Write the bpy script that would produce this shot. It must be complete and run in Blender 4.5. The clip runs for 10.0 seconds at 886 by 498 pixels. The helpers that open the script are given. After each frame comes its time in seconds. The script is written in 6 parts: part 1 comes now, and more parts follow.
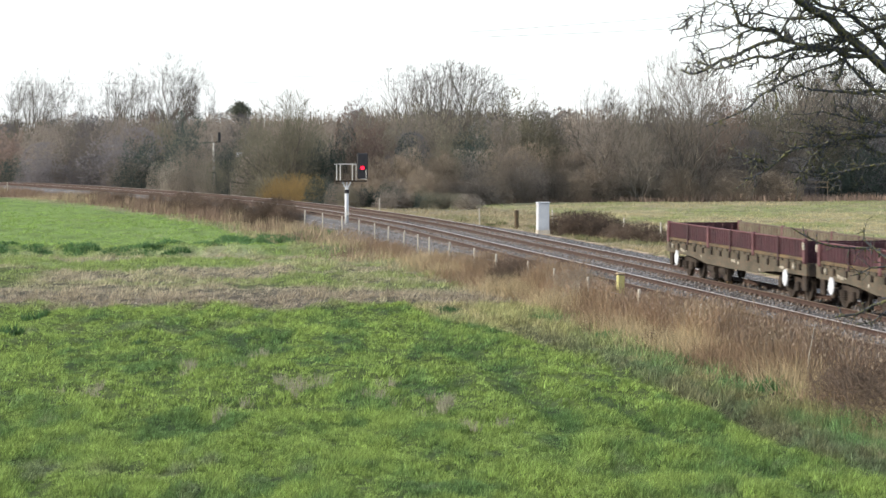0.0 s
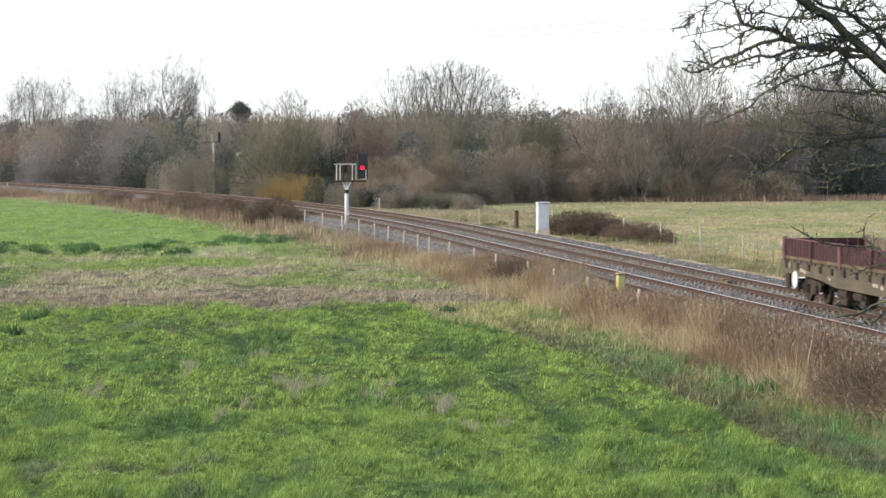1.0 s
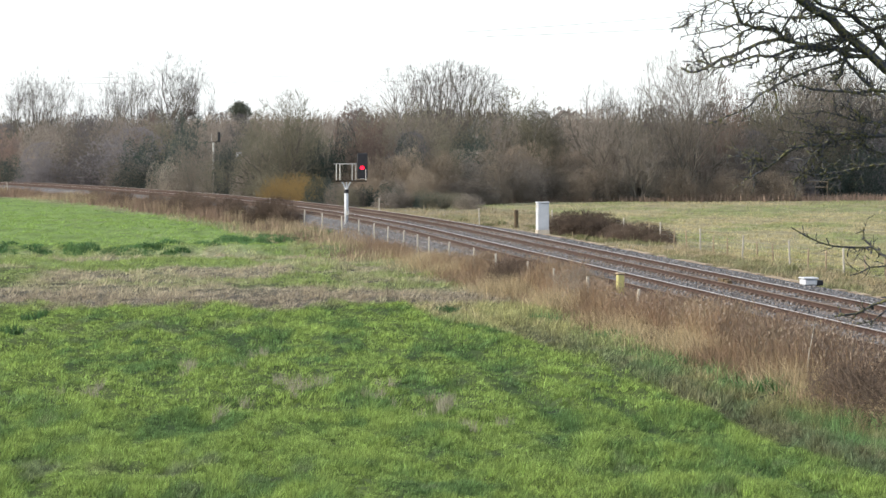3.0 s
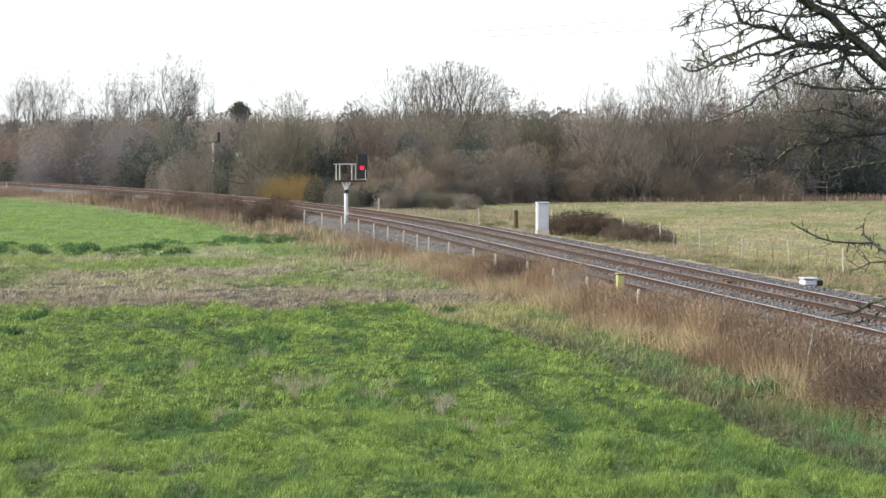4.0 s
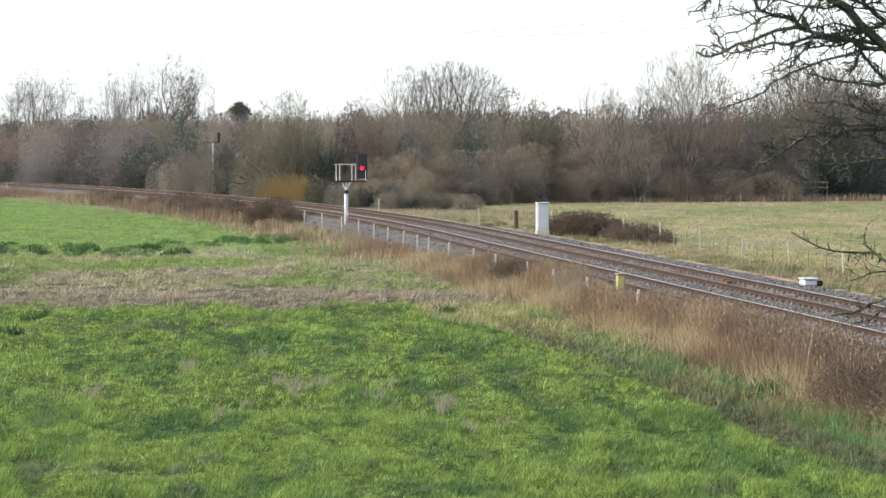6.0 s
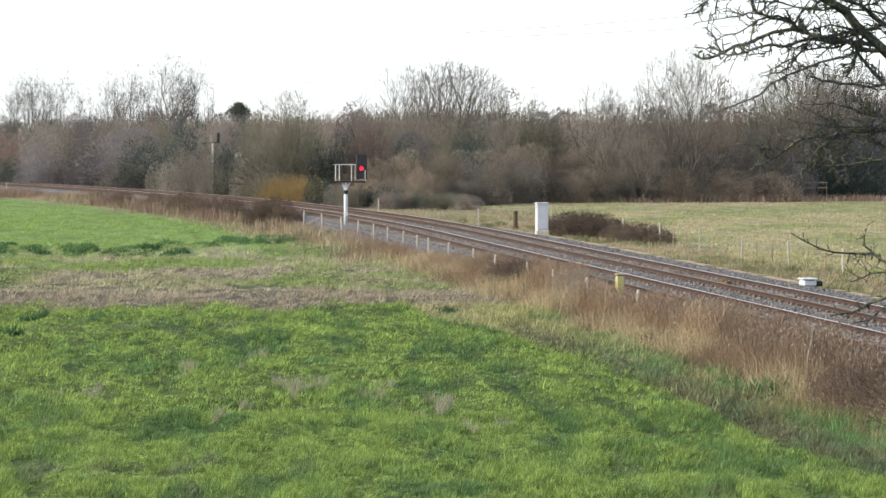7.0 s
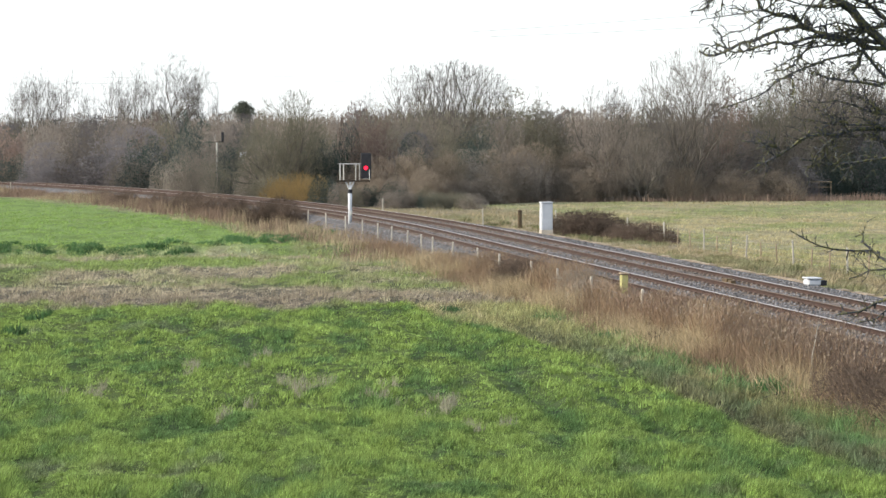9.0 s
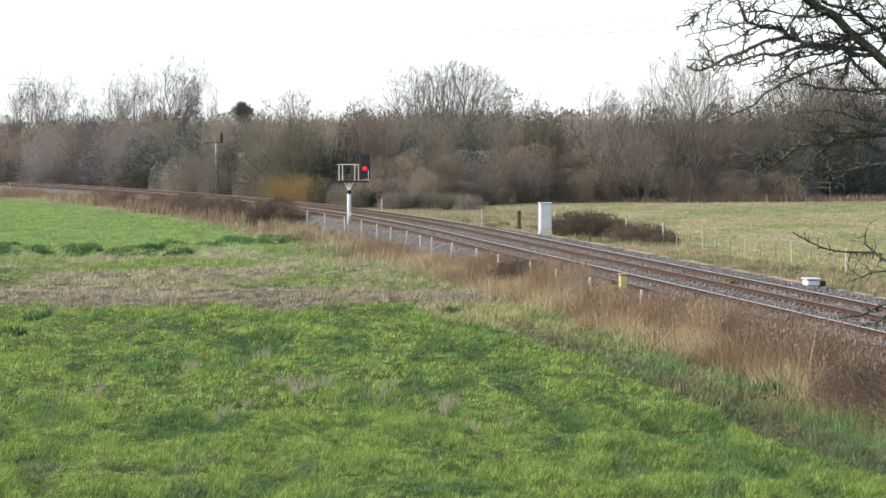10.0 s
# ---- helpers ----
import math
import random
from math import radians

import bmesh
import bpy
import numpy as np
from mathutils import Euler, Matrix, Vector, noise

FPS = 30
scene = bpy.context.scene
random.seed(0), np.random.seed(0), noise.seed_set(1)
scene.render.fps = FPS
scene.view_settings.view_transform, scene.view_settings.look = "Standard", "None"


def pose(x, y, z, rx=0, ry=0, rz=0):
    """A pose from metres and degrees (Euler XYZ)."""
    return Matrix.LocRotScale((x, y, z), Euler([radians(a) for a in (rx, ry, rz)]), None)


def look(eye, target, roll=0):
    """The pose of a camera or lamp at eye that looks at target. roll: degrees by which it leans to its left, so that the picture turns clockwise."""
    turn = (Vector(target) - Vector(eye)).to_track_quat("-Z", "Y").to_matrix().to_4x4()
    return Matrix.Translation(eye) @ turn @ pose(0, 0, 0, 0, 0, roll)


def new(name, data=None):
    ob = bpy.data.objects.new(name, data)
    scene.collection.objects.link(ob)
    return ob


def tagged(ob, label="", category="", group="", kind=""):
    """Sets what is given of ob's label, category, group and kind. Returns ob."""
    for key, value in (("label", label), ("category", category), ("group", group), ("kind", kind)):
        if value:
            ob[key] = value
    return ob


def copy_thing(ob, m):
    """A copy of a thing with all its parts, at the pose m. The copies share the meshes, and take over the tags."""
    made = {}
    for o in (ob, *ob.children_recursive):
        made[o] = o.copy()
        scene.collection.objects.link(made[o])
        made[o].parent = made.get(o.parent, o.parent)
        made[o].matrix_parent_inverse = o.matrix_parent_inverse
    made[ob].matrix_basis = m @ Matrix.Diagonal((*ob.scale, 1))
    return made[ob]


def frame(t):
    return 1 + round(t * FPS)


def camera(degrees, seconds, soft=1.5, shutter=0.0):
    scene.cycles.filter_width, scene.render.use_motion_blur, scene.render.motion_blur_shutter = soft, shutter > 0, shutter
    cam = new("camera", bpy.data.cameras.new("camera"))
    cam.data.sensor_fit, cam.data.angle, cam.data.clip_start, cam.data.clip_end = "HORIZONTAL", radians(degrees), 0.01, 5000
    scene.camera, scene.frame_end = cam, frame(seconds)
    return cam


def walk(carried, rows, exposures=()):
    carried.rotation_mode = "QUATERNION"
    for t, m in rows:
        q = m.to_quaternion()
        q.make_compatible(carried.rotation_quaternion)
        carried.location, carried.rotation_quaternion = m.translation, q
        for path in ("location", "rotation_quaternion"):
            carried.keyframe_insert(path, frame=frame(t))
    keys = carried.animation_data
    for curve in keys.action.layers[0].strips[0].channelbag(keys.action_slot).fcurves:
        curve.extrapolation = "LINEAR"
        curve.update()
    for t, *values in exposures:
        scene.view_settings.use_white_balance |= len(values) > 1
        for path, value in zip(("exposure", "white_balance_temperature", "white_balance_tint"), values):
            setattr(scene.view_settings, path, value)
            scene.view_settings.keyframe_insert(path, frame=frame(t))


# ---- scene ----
from math import atan, cos, pi, sin, sqrt, tau

# ---------------------------------------------------------------- camera
LENS = 4880.0          # focal length in picture widths of 1568
EYE = 5.2              # eye height over the rail tops
cam = camera(2 * math.degrees(atan(784 / LENS)), 10.0, soft=1.5, shutter=0.4)
DRIFT = [  # seconds, sideways and downward drift of the hand
    (0.0, 0.3, 0.0), (0.5, 0.3, 0.0), (1.0, 0.1, 0.0), (1.5, 0.0, 0.0), (2.0, 0.3, 0.0), (2.5, 0.2, -0.4),
    (3.2, -0.4, -0.2), (4.0, -0.7, 0.0), (4.5, -1.5, 0.0), (5.0, -1.5, 0.0), (5.5, -0.4, 0.1), (6.2, -0.8, 0.6),
    (7.0, -1.4, 1.0), (7.5, 0.9, 1.8), (8.0, 1.8, 0.1), (8.5, 5.4, -0.1), (9.0, 6.2, -0.3), (9.5, 6.0, -0.6),
    (10.0, 4.4, 0.8)]
TILT = 90 - math.degrees(atan(201 / LENS))
walk(cam, [(t, pose(0, 0, EYE, TILT + math.degrees(dy / LENS), 0, math.degrees(dx / LENS))) for t, dx, dy in DRIFT])

# ---------------------------------------------------------------- light
SUN = Vector((-0.88, -0.25, 0.36)).normalized()
world = bpy.data.worlds.new("hazy_winter_sky")
scene.world = world
world.use_nodes = True
wn = world.node_tree.nodes
sky = wn.new("ShaderNodeTexSky")
sky.sky_type, sky.sun_disc = "NISHITA", False
sky.sun_elevation = math.asin(SUN.z)
sky.sun_rotation = math.atan2(SUN.x, SUN.y)
sky.air_density, sky.dust_density, sky.ozone_density = 1.0, 0.6, 1.5
veil = wn.new("ShaderNodeMixRGB")          # thin white cloud over the whole sky
veil.inputs[0].default_value, veil.inputs[2].default_value = 0.72, (6.5, 6.95, 7.45, 1)
wn["Background"].inputs["Strength"].default_value = 0.13
world.node_tree.links.new(sky.outputs[0], veil.inputs[1])
world.node_tree.links.new(veil.outputs[0], wn["Background"].inputs["Color"])
sun = new("sun", bpy.data.lights.new("sun", "SUN"))
sun.data.energy, sun.data.angle, sun.data.color = 4.1, radians(2.0), (1.0, 0.89, 0.74)
sun.matrix_world = look((0, 0, 60), Vector((0, 0, 60)) - SUN)
scene.view_settings.exposure = 0.6


# ---------------------------------------------------------------- materials
def material(name, rough=0.8, metal=0.0, spec=0.3):
    m = bpy.data.materials.new(name)
    m.use_nodes = True
    b = m.node_tree.nodes["Principled BSDF"]
    b.inputs["Roughness"].default_value = rough
    b.inputs["Metallic"].default_value = metal
    b.inputs["Specular IOR Level"].default_value = spec
    return m, m.node_tree.nodes, m.node_tree.links, b


def surface(name, c1, c2, scale=6.0, fine=60.0, rough=0.8, metal=0.0, bump=0.15, spec=0.3, c3=None, wear=0.62, vary=0.0, island=False, sheer=0.0):
    """Two colours mixed by coarse and fine noise, with stains of a third, and fine relief."""
    m, n, l, b = material(name, rough, metal, spec)
    tc = n.new("ShaderNodeTexCoord")
    big, small = n.new("ShaderNodeTexNoise"), n.new("ShaderNodeTexNoise")
    for node, sc in ((big, scale), (small, fine)):
        node.inputs["Scale"].default_value = sc
        node.inputs["Detail"].default_value = 5
        l.new(tc.outputs["Object"], node.inputs["Vector"])
    mix = n.new("ShaderNodeMixRGB")
    mix.inputs[1].default_value, mix.inputs[2].default_value = (*c1, 1), (*c2, 1)
    ramp = n.new("ShaderNodeMapRange")
    ramp.inputs[1].default_value, ramp.inputs[2].default_value = 0.35, 0.65
    l.new(big.outputs[0], ramp.inputs[0])
    l.new(ramp.outputs[0], mix.inputs[0])
    out = mix.outputs[0]
    if c3:
        st = n.new("ShaderNodeMapRange")
        st.inputs[1].default_value, st.inputs[2].default_value = wear - 0.06, wear + 0.06
        l.new(small.outputs[0], st.inputs[0])
        m3 = n.new("ShaderNodeMixRGB")
        m3.inputs[2].default_value = (*c3, 1)
        l.new(st.outputs[0], m3.inputs[0])
        l.new(out, m3.inputs[1])
        out = m3.outputs[0]
    hs = n.new("ShaderNodeHueSaturation")
    l.new(out, hs.inputs["Color"])
    val = n.new("ShaderNodeMath")
    val.operation = "MULTIPLY_ADD"
    l.new(small.outputs[0], val.inputs[0])
    val.inputs[1].default_value, val.inputs[2].default_value = 0.5, 0.75
    if vary:
        oi = n.new("ShaderNodeNewGeometry" if island else "ShaderNodeObjectInfo")
        v2 = n.new("ShaderNodeMath")
        v2.operation = "MULTIPLY_ADD"
        l.new(oi.outputs["Random Per Island" if island else "Random"], v2.inputs[0])
        v2.inputs[1].default_value = vary
        v3 = n.new("ShaderNodeMath")
        v3.operation = "SUBTRACT"
        l.new(val.outputs[0], v2.inputs[2])
        l.new(v2.outputs[0], v3.inputs[0])
        v3.inputs[1].default_value = vary / 2
        l.new(v3.outputs[0], hs.inputs["Value"])
    else:
        l.new(val.outputs[0], hs.inputs["Value"])
    l.new(hs.outputs[0], b.inputs["Base Color"])
    if bump:
        bp = n.new("ShaderNodeBump")
        bp.inputs["Strength"].default_value = bump
        bp.inputs["Distance"].default_value = 0.02
        l.new(small.outputs[0], bp.inputs["Height"])
        l.new(bp.outputs[0], b.inputs["Normal"])
    if sheer:
        tr = n.new("ShaderNodeBsdfTranslucent")
        l.new(hs.outputs[0], tr.inputs["Color"])
        mx = n.new("ShaderNodeMixShader")
        mx.inputs[0].default_value = sheer
        l.new(b.outputs[0], mx.inputs[1])
        l.new(tr.outputs[0], mx.inputs[2])
        l.new(mx.outputs[0], n["Material Output"].inputs["Surface"])
    return m


def tinted(name, through_light=0.35, rough=0.75, grain=8.0):
    """Colour from the mesh's own tint attribute, blades and leaves that let light through."""
    m, n, l, b = material(name, rough, 0, 0.25)
    at = n.new("ShaderNodeAttribute")
    at.attribute_name = "tint"
    l.new(at.outputs["Color"], b.inputs["Base Color"])
    if through_light:
        tr = n.new("ShaderNodeBsdfTranslucent")
        l.new(at.outputs["Color"], tr.inputs["Color"])
        mx = n.new("ShaderNodeMixShader")
        mx.inputs[0].default_value = through_light
        l.new(b.outputs[0], mx.inputs[1])
        l.new(tr.outputs[0], mx.inputs[2])
        l.new(mx.outputs[0], n["Material Output"].inputs["Surface"])
    return m


def ground_material():
    m, n, l, b = material("meadow_soil", 0.95, 0, 0.1)
    at = n.new("ShaderNodeAttribute")
    at.attribute_name = "tint"
    tc = n.new("ShaderNodeTexCoord")
    mp = n.new("ShaderNodeMapping")
    mp.inputs["Scale"].default_value = (1, 0.45, 1)
    l.new(tc.outputs["Object"], mp.inputs[0])
    big, small = n.new("ShaderNodeTexNoise"), n.new("ShaderNodeTexNoise")
    big.inputs["Scale"].default_value, small.inputs["Scale"].default_value = 0.7, 7.0
    small.inputs["Detail"].default_value = 8
    l.new(mp.outputs[0], big.inputs["Vector"])
    l.new(mp.outputs[0], small.inputs["Vector"])
    add = n.new("ShaderNodeMath")
    l.new(big.outputs[0], add.inputs[0])
    l.new(small.outputs[0], add.inputs[1])
    mul = n.new("ShaderNodeMath")
    mul.operation = "MULTIPLY_ADD"
    l.new(add.outputs[0], mul.inputs[0])
    mul.inputs[1].default_value, mul.inputs[2].default_value = 1.2, -0.2
    hs = n.new("ShaderNodeHueSaturation")
    l.new(at.outputs["Color"], hs.inputs["Color"])
    l.new(mul.outputs[0], hs.inputs["Value"])
    l.new(hs.outputs[0], b.inputs["Base Color"])
    bp = n.new("ShaderNodeBump")
    bp.inputs["Strength"].default_value, bp.inputs["Distance"].default_value = 0.6, 0.12
    l.new(small.outputs[0], bp.inputs["Height"])
    l.new(bp.outputs[0], b.inputs["Normal"])
    return m


def glow(name, c, power):
    m, n, l, b = material(name, 0.3)
    b.inputs["Base Color"].default_value = (*c, 1)
    b.inputs["Emission Color"].default_value = (*c, 1)
    b.inputs["Emission Strength"].default_value = power
    return m


MAT_GROUND = ground_material()
MAT_BLADE = tinted("grass_blades", 0.45)
MAT_STEM = tinted("dead_stems", 0.15, 0.9)
MAT_LEAF = tinted("evergreen_leaves", 0.2, 0.5)
MAT_STONE = surface("ballast_stone", (0.112, 0.114, 0.124), (0.190, 0.190, 0.198), 3, 25, 0.9, bump=0.6, c3=(0.12, 0.085, 0.06), wear=0.6, vary=1.2, island=True)
MAT_BED = surface("ballast_bed", (0.064, 0.064, 0.07), (0.125, 0.125, 0.134), 0.8, 16, 0.95, bump=1.0, c3=(0.075, 0.055, 0.045), wear=0.58)
MAT_RUST = surface("rusty_rail_steel", (0.036, 0.022, 0.018), (0.058, 0.035, 0.028), 2, 30, 0.85, bump=0.3)
MAT_SHINE = surface("polished_rail_head", (0.50, 0.47, 0.46), (0.40, 0.37, 0.36), 2, 40, 0.42, 0.7, bump=0.05, spec=0.5)
MAT_TAN = surface("dull_tan_rail_head", (0.17, 0.135, 0.11), (0.13, 0.10, 0.08), 2, 30, 0.7, 0.2, bump=0.1)
MAT_CONC = surface("weathered_concrete", (0.34, 0.31, 0.26), (0.46, 0.42, 0.36), 2, 30, 0.9, c3=(0.22, 0.17, 0.12), wear=0.6, vary=0.3)
MAT_SLEEPER = surface("stained_concrete_sleeper", (0.13, 0.10, 0.082), (0.20, 0.17, 0.15), 2, 30, 0.92, c3=(0.09, 0.06, 0.045), wear=0.58, vary=0.4)
MAT_PALE = surface("pale_concrete_post", (0.34, 0.325, 0.285), (0.45, 0.425, 0.38), 3, 40, 0.9, c3=(0.30, 0.28, 0.22), wear=0.64, vary=0.3)
MAT_TIMBER = surface("grey_timber", (0.20, 0.15, 0.10), (0.33, 0.27, 0.2), 4, 40, 0.9, vary=0.3)
MAT_WHITE = surface("white_paint", (0.54, 0.56, 0.60), (0.46, 0.48, 0.52), 2, 20, 0.55, c3=(0.36, 0.40, 0.47), wear=0.57)
MAT_GALV = surface("galvanised_steel", (0.46, 0.46, 0.45), (0.58, 0.58, 0.57), 5, 40, 0.45, 0.6, c3=(0.3, 0.29, 0.28), wear=0.66)
MAT_BLACK = surface("black_paint", (0.012, 0.013, 0.018), (0.022, 0.022, 0.028), 4, 30, 0.5)
MAT_MAROON = surface("faded_maroon_paint", (0.028, 0.008, 0.013), (0.050, 0.015, 0.022), 1.5, 12, 0.5, c3=(0.085, 0.045, 0.048), wear=0.64)
MAT_POSTRED = surface("chalky_red_paint", (0.070, 0.026, 0.034), (0.125, 0.062, 0.068), 3, 20, 0.7, c3=(0.10, 0.04, 0.038), wear=0.60)
MAT_INNER = surface("scraped_inner_plate", (0.085, 0.075, 0.054), (0.135, 0.120, 0.086), 1.5, 14, 0.75, c3=(0.085, 0.035, 0.035), wear=0.6)
MAT_SOLE = surface("dusty_olive_underframe", (0.050, 0.045, 0.033), (0.086, 0.076, 0.057), 1.2, 14, 0.8, c3=(0.12, 0.075, 0.05), wear=0.6)
MAT_CURB = surface("worn_timber_curb", (0.075, 0.055, 0.036), (0.15, 0.105, 0.055), 1.2, 14, 0.9, c3=(0.06, 0.05, 0.036), wear=0.55)
MAT_GRIME = surface("brake_dust_black", (0.022, 0.018, 0.016), (0.05, 0.038, 0.03), 4, 30, 0.9)
MAT_YELLOW = surface("faded_yellow_paint", (0.42, 0.40, 0.14), (0.36, 0.34, 0.15), 5, 30, 0.7, c3=(0.3, 0.27, 0.2), wear=0.6)
MAT_RED = glow("red_signal_light", (1.0, 0.012, 0.04), 2.2)
MAT_BARK = surface("grey_brown_bark", (0.095, 0.086, 0.074), (0.140, 0.128, 0.112), 1.5, 12, 0.95, vary=0.5)
MAT_TWIG_TREE = surface("dark_grey_tree_twigs", (0.085, 0.078, 0.074), (0.128, 0.118, 0.112), 0.5, 5, 0.95, bump=0, vary=0.5, sheer=0.3)
MAT_TWIG = surface("brown_winter_twigs", (0.200, 0.176, 0.152), (0.280, 0.248, 0.215), 0.5, 5, 0.95, bump=0, vary=0.8, sheer=0.5)
MAT_TWIG_RED = surface("reddish_winter_twigs", (0.178, 0.134, 0.114), (0.236, 0.180, 0.154), 0.5, 5, 0.95, bump=0, vary=0.7, sheer=0.5)
MAT_TWIG_OLIVE = surface("mossy_olive_twigs", (0.160, 0.152, 0.114), (0.222, 0.210, 0.160), 0.5, 5, 0.95, bump=0, vary=0.7, sheer=0.5)
MAT_TWIG_GREY = surface("violet_grey_twigs", (0.150, 0.142, 0.148), (0.208, 0.196, 0.204), 0.5, 5, 0.95, bump=0, vary=0.7, sheer=0.5)
MAT_TWIG_TAN = surface("tan_winter_twigs", (0.233, 0.207, 0.172), (0.308, 0.282, 0.235), 0.5, 5, 0.95, bump=0, vary=0.7, sheer=0.5)
MAT_TWIG_DARK = surface("dark_ivy_twigs", (0.045, 0.064, 0.056), (0.072, 0.092, 0.082), 0.5, 5, 0.9, bump=0, vary=0.4, sheer=0.5)
MAT_TWIG_SCRUB = surface("dark_scrub_twigs", (0.205, 0.172, 0.135), (0.280, 0.236, 0.188), 0.5, 5, 0.95, bump=0, vary=0.6, sheer=0.5)
MAT_BRAMBLE = surface("bramble_stems", (0.078, 0.060, 0.049), (0.160, 0.120, 0.092), 1.6, 8, 0.9, bump=0, vary=0.7, sheer=0.45)
MAT_TWIG_GOLD = surface("golden_willow_twigs", (0.32, 0.23, 0.10), (0.26, 0.19, 0.09), 0.5, 5, 0.9, bump=0, sheer=0.5)
MAT_BRANCH = surface("dark_mossy_bark", (0.050, 0.054, 0.068), (0.080, 0.082, 0.092), 14, 120, 0.95, bump=0.5, spec=0.1, c3=(0.125, 0.125, 0.062), wear=0.53)
MAT_ROOF = surface("slate_roof", (0.13, 0.11, 0.11), (0.18, 0.15, 0.14), 2, 10, 0.8)
MAT_WALL = surface("cream_render", (0.72, 0.69, 0.62), (0.66, 0.62, 0.55), 1, 8, 0.9)
MAT_LETTER = surface("faded_stencil_paint", (0.42, 0.40, 0.35), (0.2, 0.18, 0.14), 9, 40, 0.8)
MAT_WIRE = surface("wire_steel", (0.25, 0.25, 0.26), (0.3, 0.3, 0.3), 3, 30, 0.5, 0.8, bump=0)


# ---------------------------------------------------------------- building helpers
def part(name, bm, mat, parent=None, label="", smooth=False):
    """Links a bmesh as one mesh object, under a thing or a part."""
    me = bpy.data.meshes.new(name)
    bm.to_mesh(me)
    bm.free()
    me.materials.append(mat)
    if smooth:
        me.polygons.foreach_set("use_smooth", [True] * len(me.polygons))
    ob = new(name, me)
    if parent:
        ob.parent = parent
    return tagged(ob, label)


def shared(name, ob, m, parent=None):
    """Another object on the mesh of ob."""
    o = new(name, ob.data)
    if parent:
        o.parent = parent
    o.matrix_basis = m
    return o


def array_mesh(name, verts, faces, mat, parent=None, tint=None, smooth=False):
    """A mesh object from number arrays; faces all have the same count of corners."""
    me = bpy.data.meshes.new(name)
    nv, (nf, k) = len(verts), faces.shape
    me.vertices.add(nv)
    me.vertices.foreach_set("co", np.ascontiguousarray(verts, np.float32).ravel())
    me.loops.add(nf * k)
    me.loops.foreach_set("vertex_index", np.ascontiguousarray(faces, np.int32).ravel())
    me.polygons.add(nf)
    me.polygons.foreach_set("loop_start", np.arange(0, nf * k, k, dtype=np.int32))
    if smooth:
        me.polygons.foreach_set("use_smooth", np.ones(nf, bool))
    me.update(calc_edges=True)
    if tint is not None:
        a = me.attributes.new("tint", "FLOAT_COLOR", "POINT")
        a.data.foreach_set("color", np.concatenate([tint, np.ones((nv, 1))], 1).astype(np.float32).ravel())
    me.materials.append(mat)
    ob = new(name, me)
    if parent:
        ob.parent = parent
    return ob


def box(bm, sx, sy, sz, at=(0, 0, 0), bevel=0.0, turn=None):
    """A box of full sizes sx, sy, sz round the point at, its edges rounded by bevel."""
    m = Matrix.Translation(at) @ (turn.to_4x4() if turn else Matrix.Identity(4)) @ Matrix.Diagonal((sx, sy, sz, 1))
    made = bmesh.ops.create_cube(bm, size=1, matrix=m)
    if bevel:
        edges = {e for v in made["verts"] for e in v.link_edges}
        bmesh.ops.bevel(bm, geom=list(edges), offset=bevel, segments=1, affect="EDGES", profile=0.7)
    return bm


def rod(bm, a, b, r, r2=None, sides=8):
    """A round rod from a to b."""
    a, b = Vector(a), Vector(b)
    turn = (b - a).to_track_quat("Z", "Y").to_matrix().to_4x4()
    bmesh.ops.create_cone(bm, cap_ends=True, segments=sides, radius1=r, radius2=r if r2 is None else r2,
                          depth=(b - a).length, matrix=Matrix.Translation((a + b) / 2) @ turn)
    return bm


def prism(bm, outline, y0, y1):
    """Extrudes an outline of (x, z) from y0 to y1."""
    front = [bm.verts.new((x, y0, z)) for x, z in outline]
    back = [bm.verts.new((x, y1, z)) for x, z in outline]
    bm.faces.new(front)
    bm.faces.new(back[::-1])
    for i in range(len(outline)):
        j = (i + 1) % len(outline)
        bm.faces.new((front[j], front[i], back[i], back[j]))
    bmesh.ops.recalc_face_normals(bm, faces=bm.faces)
    return bm


def thing(name, m, label, category, group="", kind=""):
    ob = new(name)
    ob.matrix_basis = m
    ob.empty_display_size = 0.2
    return tagged(ob, label, category, group, kind)


# ---------------------------------------------------------------- plan of the line
# The line runs straight past the camera and then bends to the left. s metres along it, u metres to its far side
# of the farthest rail; rail tops lie at z = 0.
LINE_H, LINE_X, BEND_S, BEND_R = 0.15082, 17.10, 91.1, 532.0


def along(s, u=0.0):
    """Place and heading at s along the line and u to the side."""
    if s < BEND_S:
        x, y, h = LINE_X - sin(LINE_H) * s, 60 + cos(LINE_H) * s, LINE_H
    else:
        h = LINE_H + (s - BEND_S) / BEND_R
        x = LINE_X - sin(LINE_H) * BEND_S + BEND_R * (cos(h) - cos(LINE_H))
        y = 60 + cos(LINE_H) * BEND_S + BEND_R * (sin(h) - sin(LINE_H))
    return x + cos(h) * u, y + sin(h) * u, h


def line_coords(x, y):
    """s and u of places (arrays)."""
    c, sn = cos(LINE_H), sin(LINE_H)
    s = -(x - LINE_X) * sn + (y - 60) * c
    u = (x - LINE_X) * c + (y - 60) * sn
    cx = LINE_X - sn * BEND_S - BEND_R * c
    cy = 60 + c * BEND_S - BEND_R * sn
    ang = np.arctan2(y - cy, x - cx)
    s2 = BEND_S + (ang - LINE_H) * BEND_R
    u2 = np.hypot(x - cx, y - cy) - BEND_R
    bent = s > BEND_S
    return np.where(bent, s2, s), np.where(bent, u2, u)


def step(v, a, b):
    t = np.clip((v - a) / (b - a), 0, 1)
    return t * t * (3 - 2 * t)


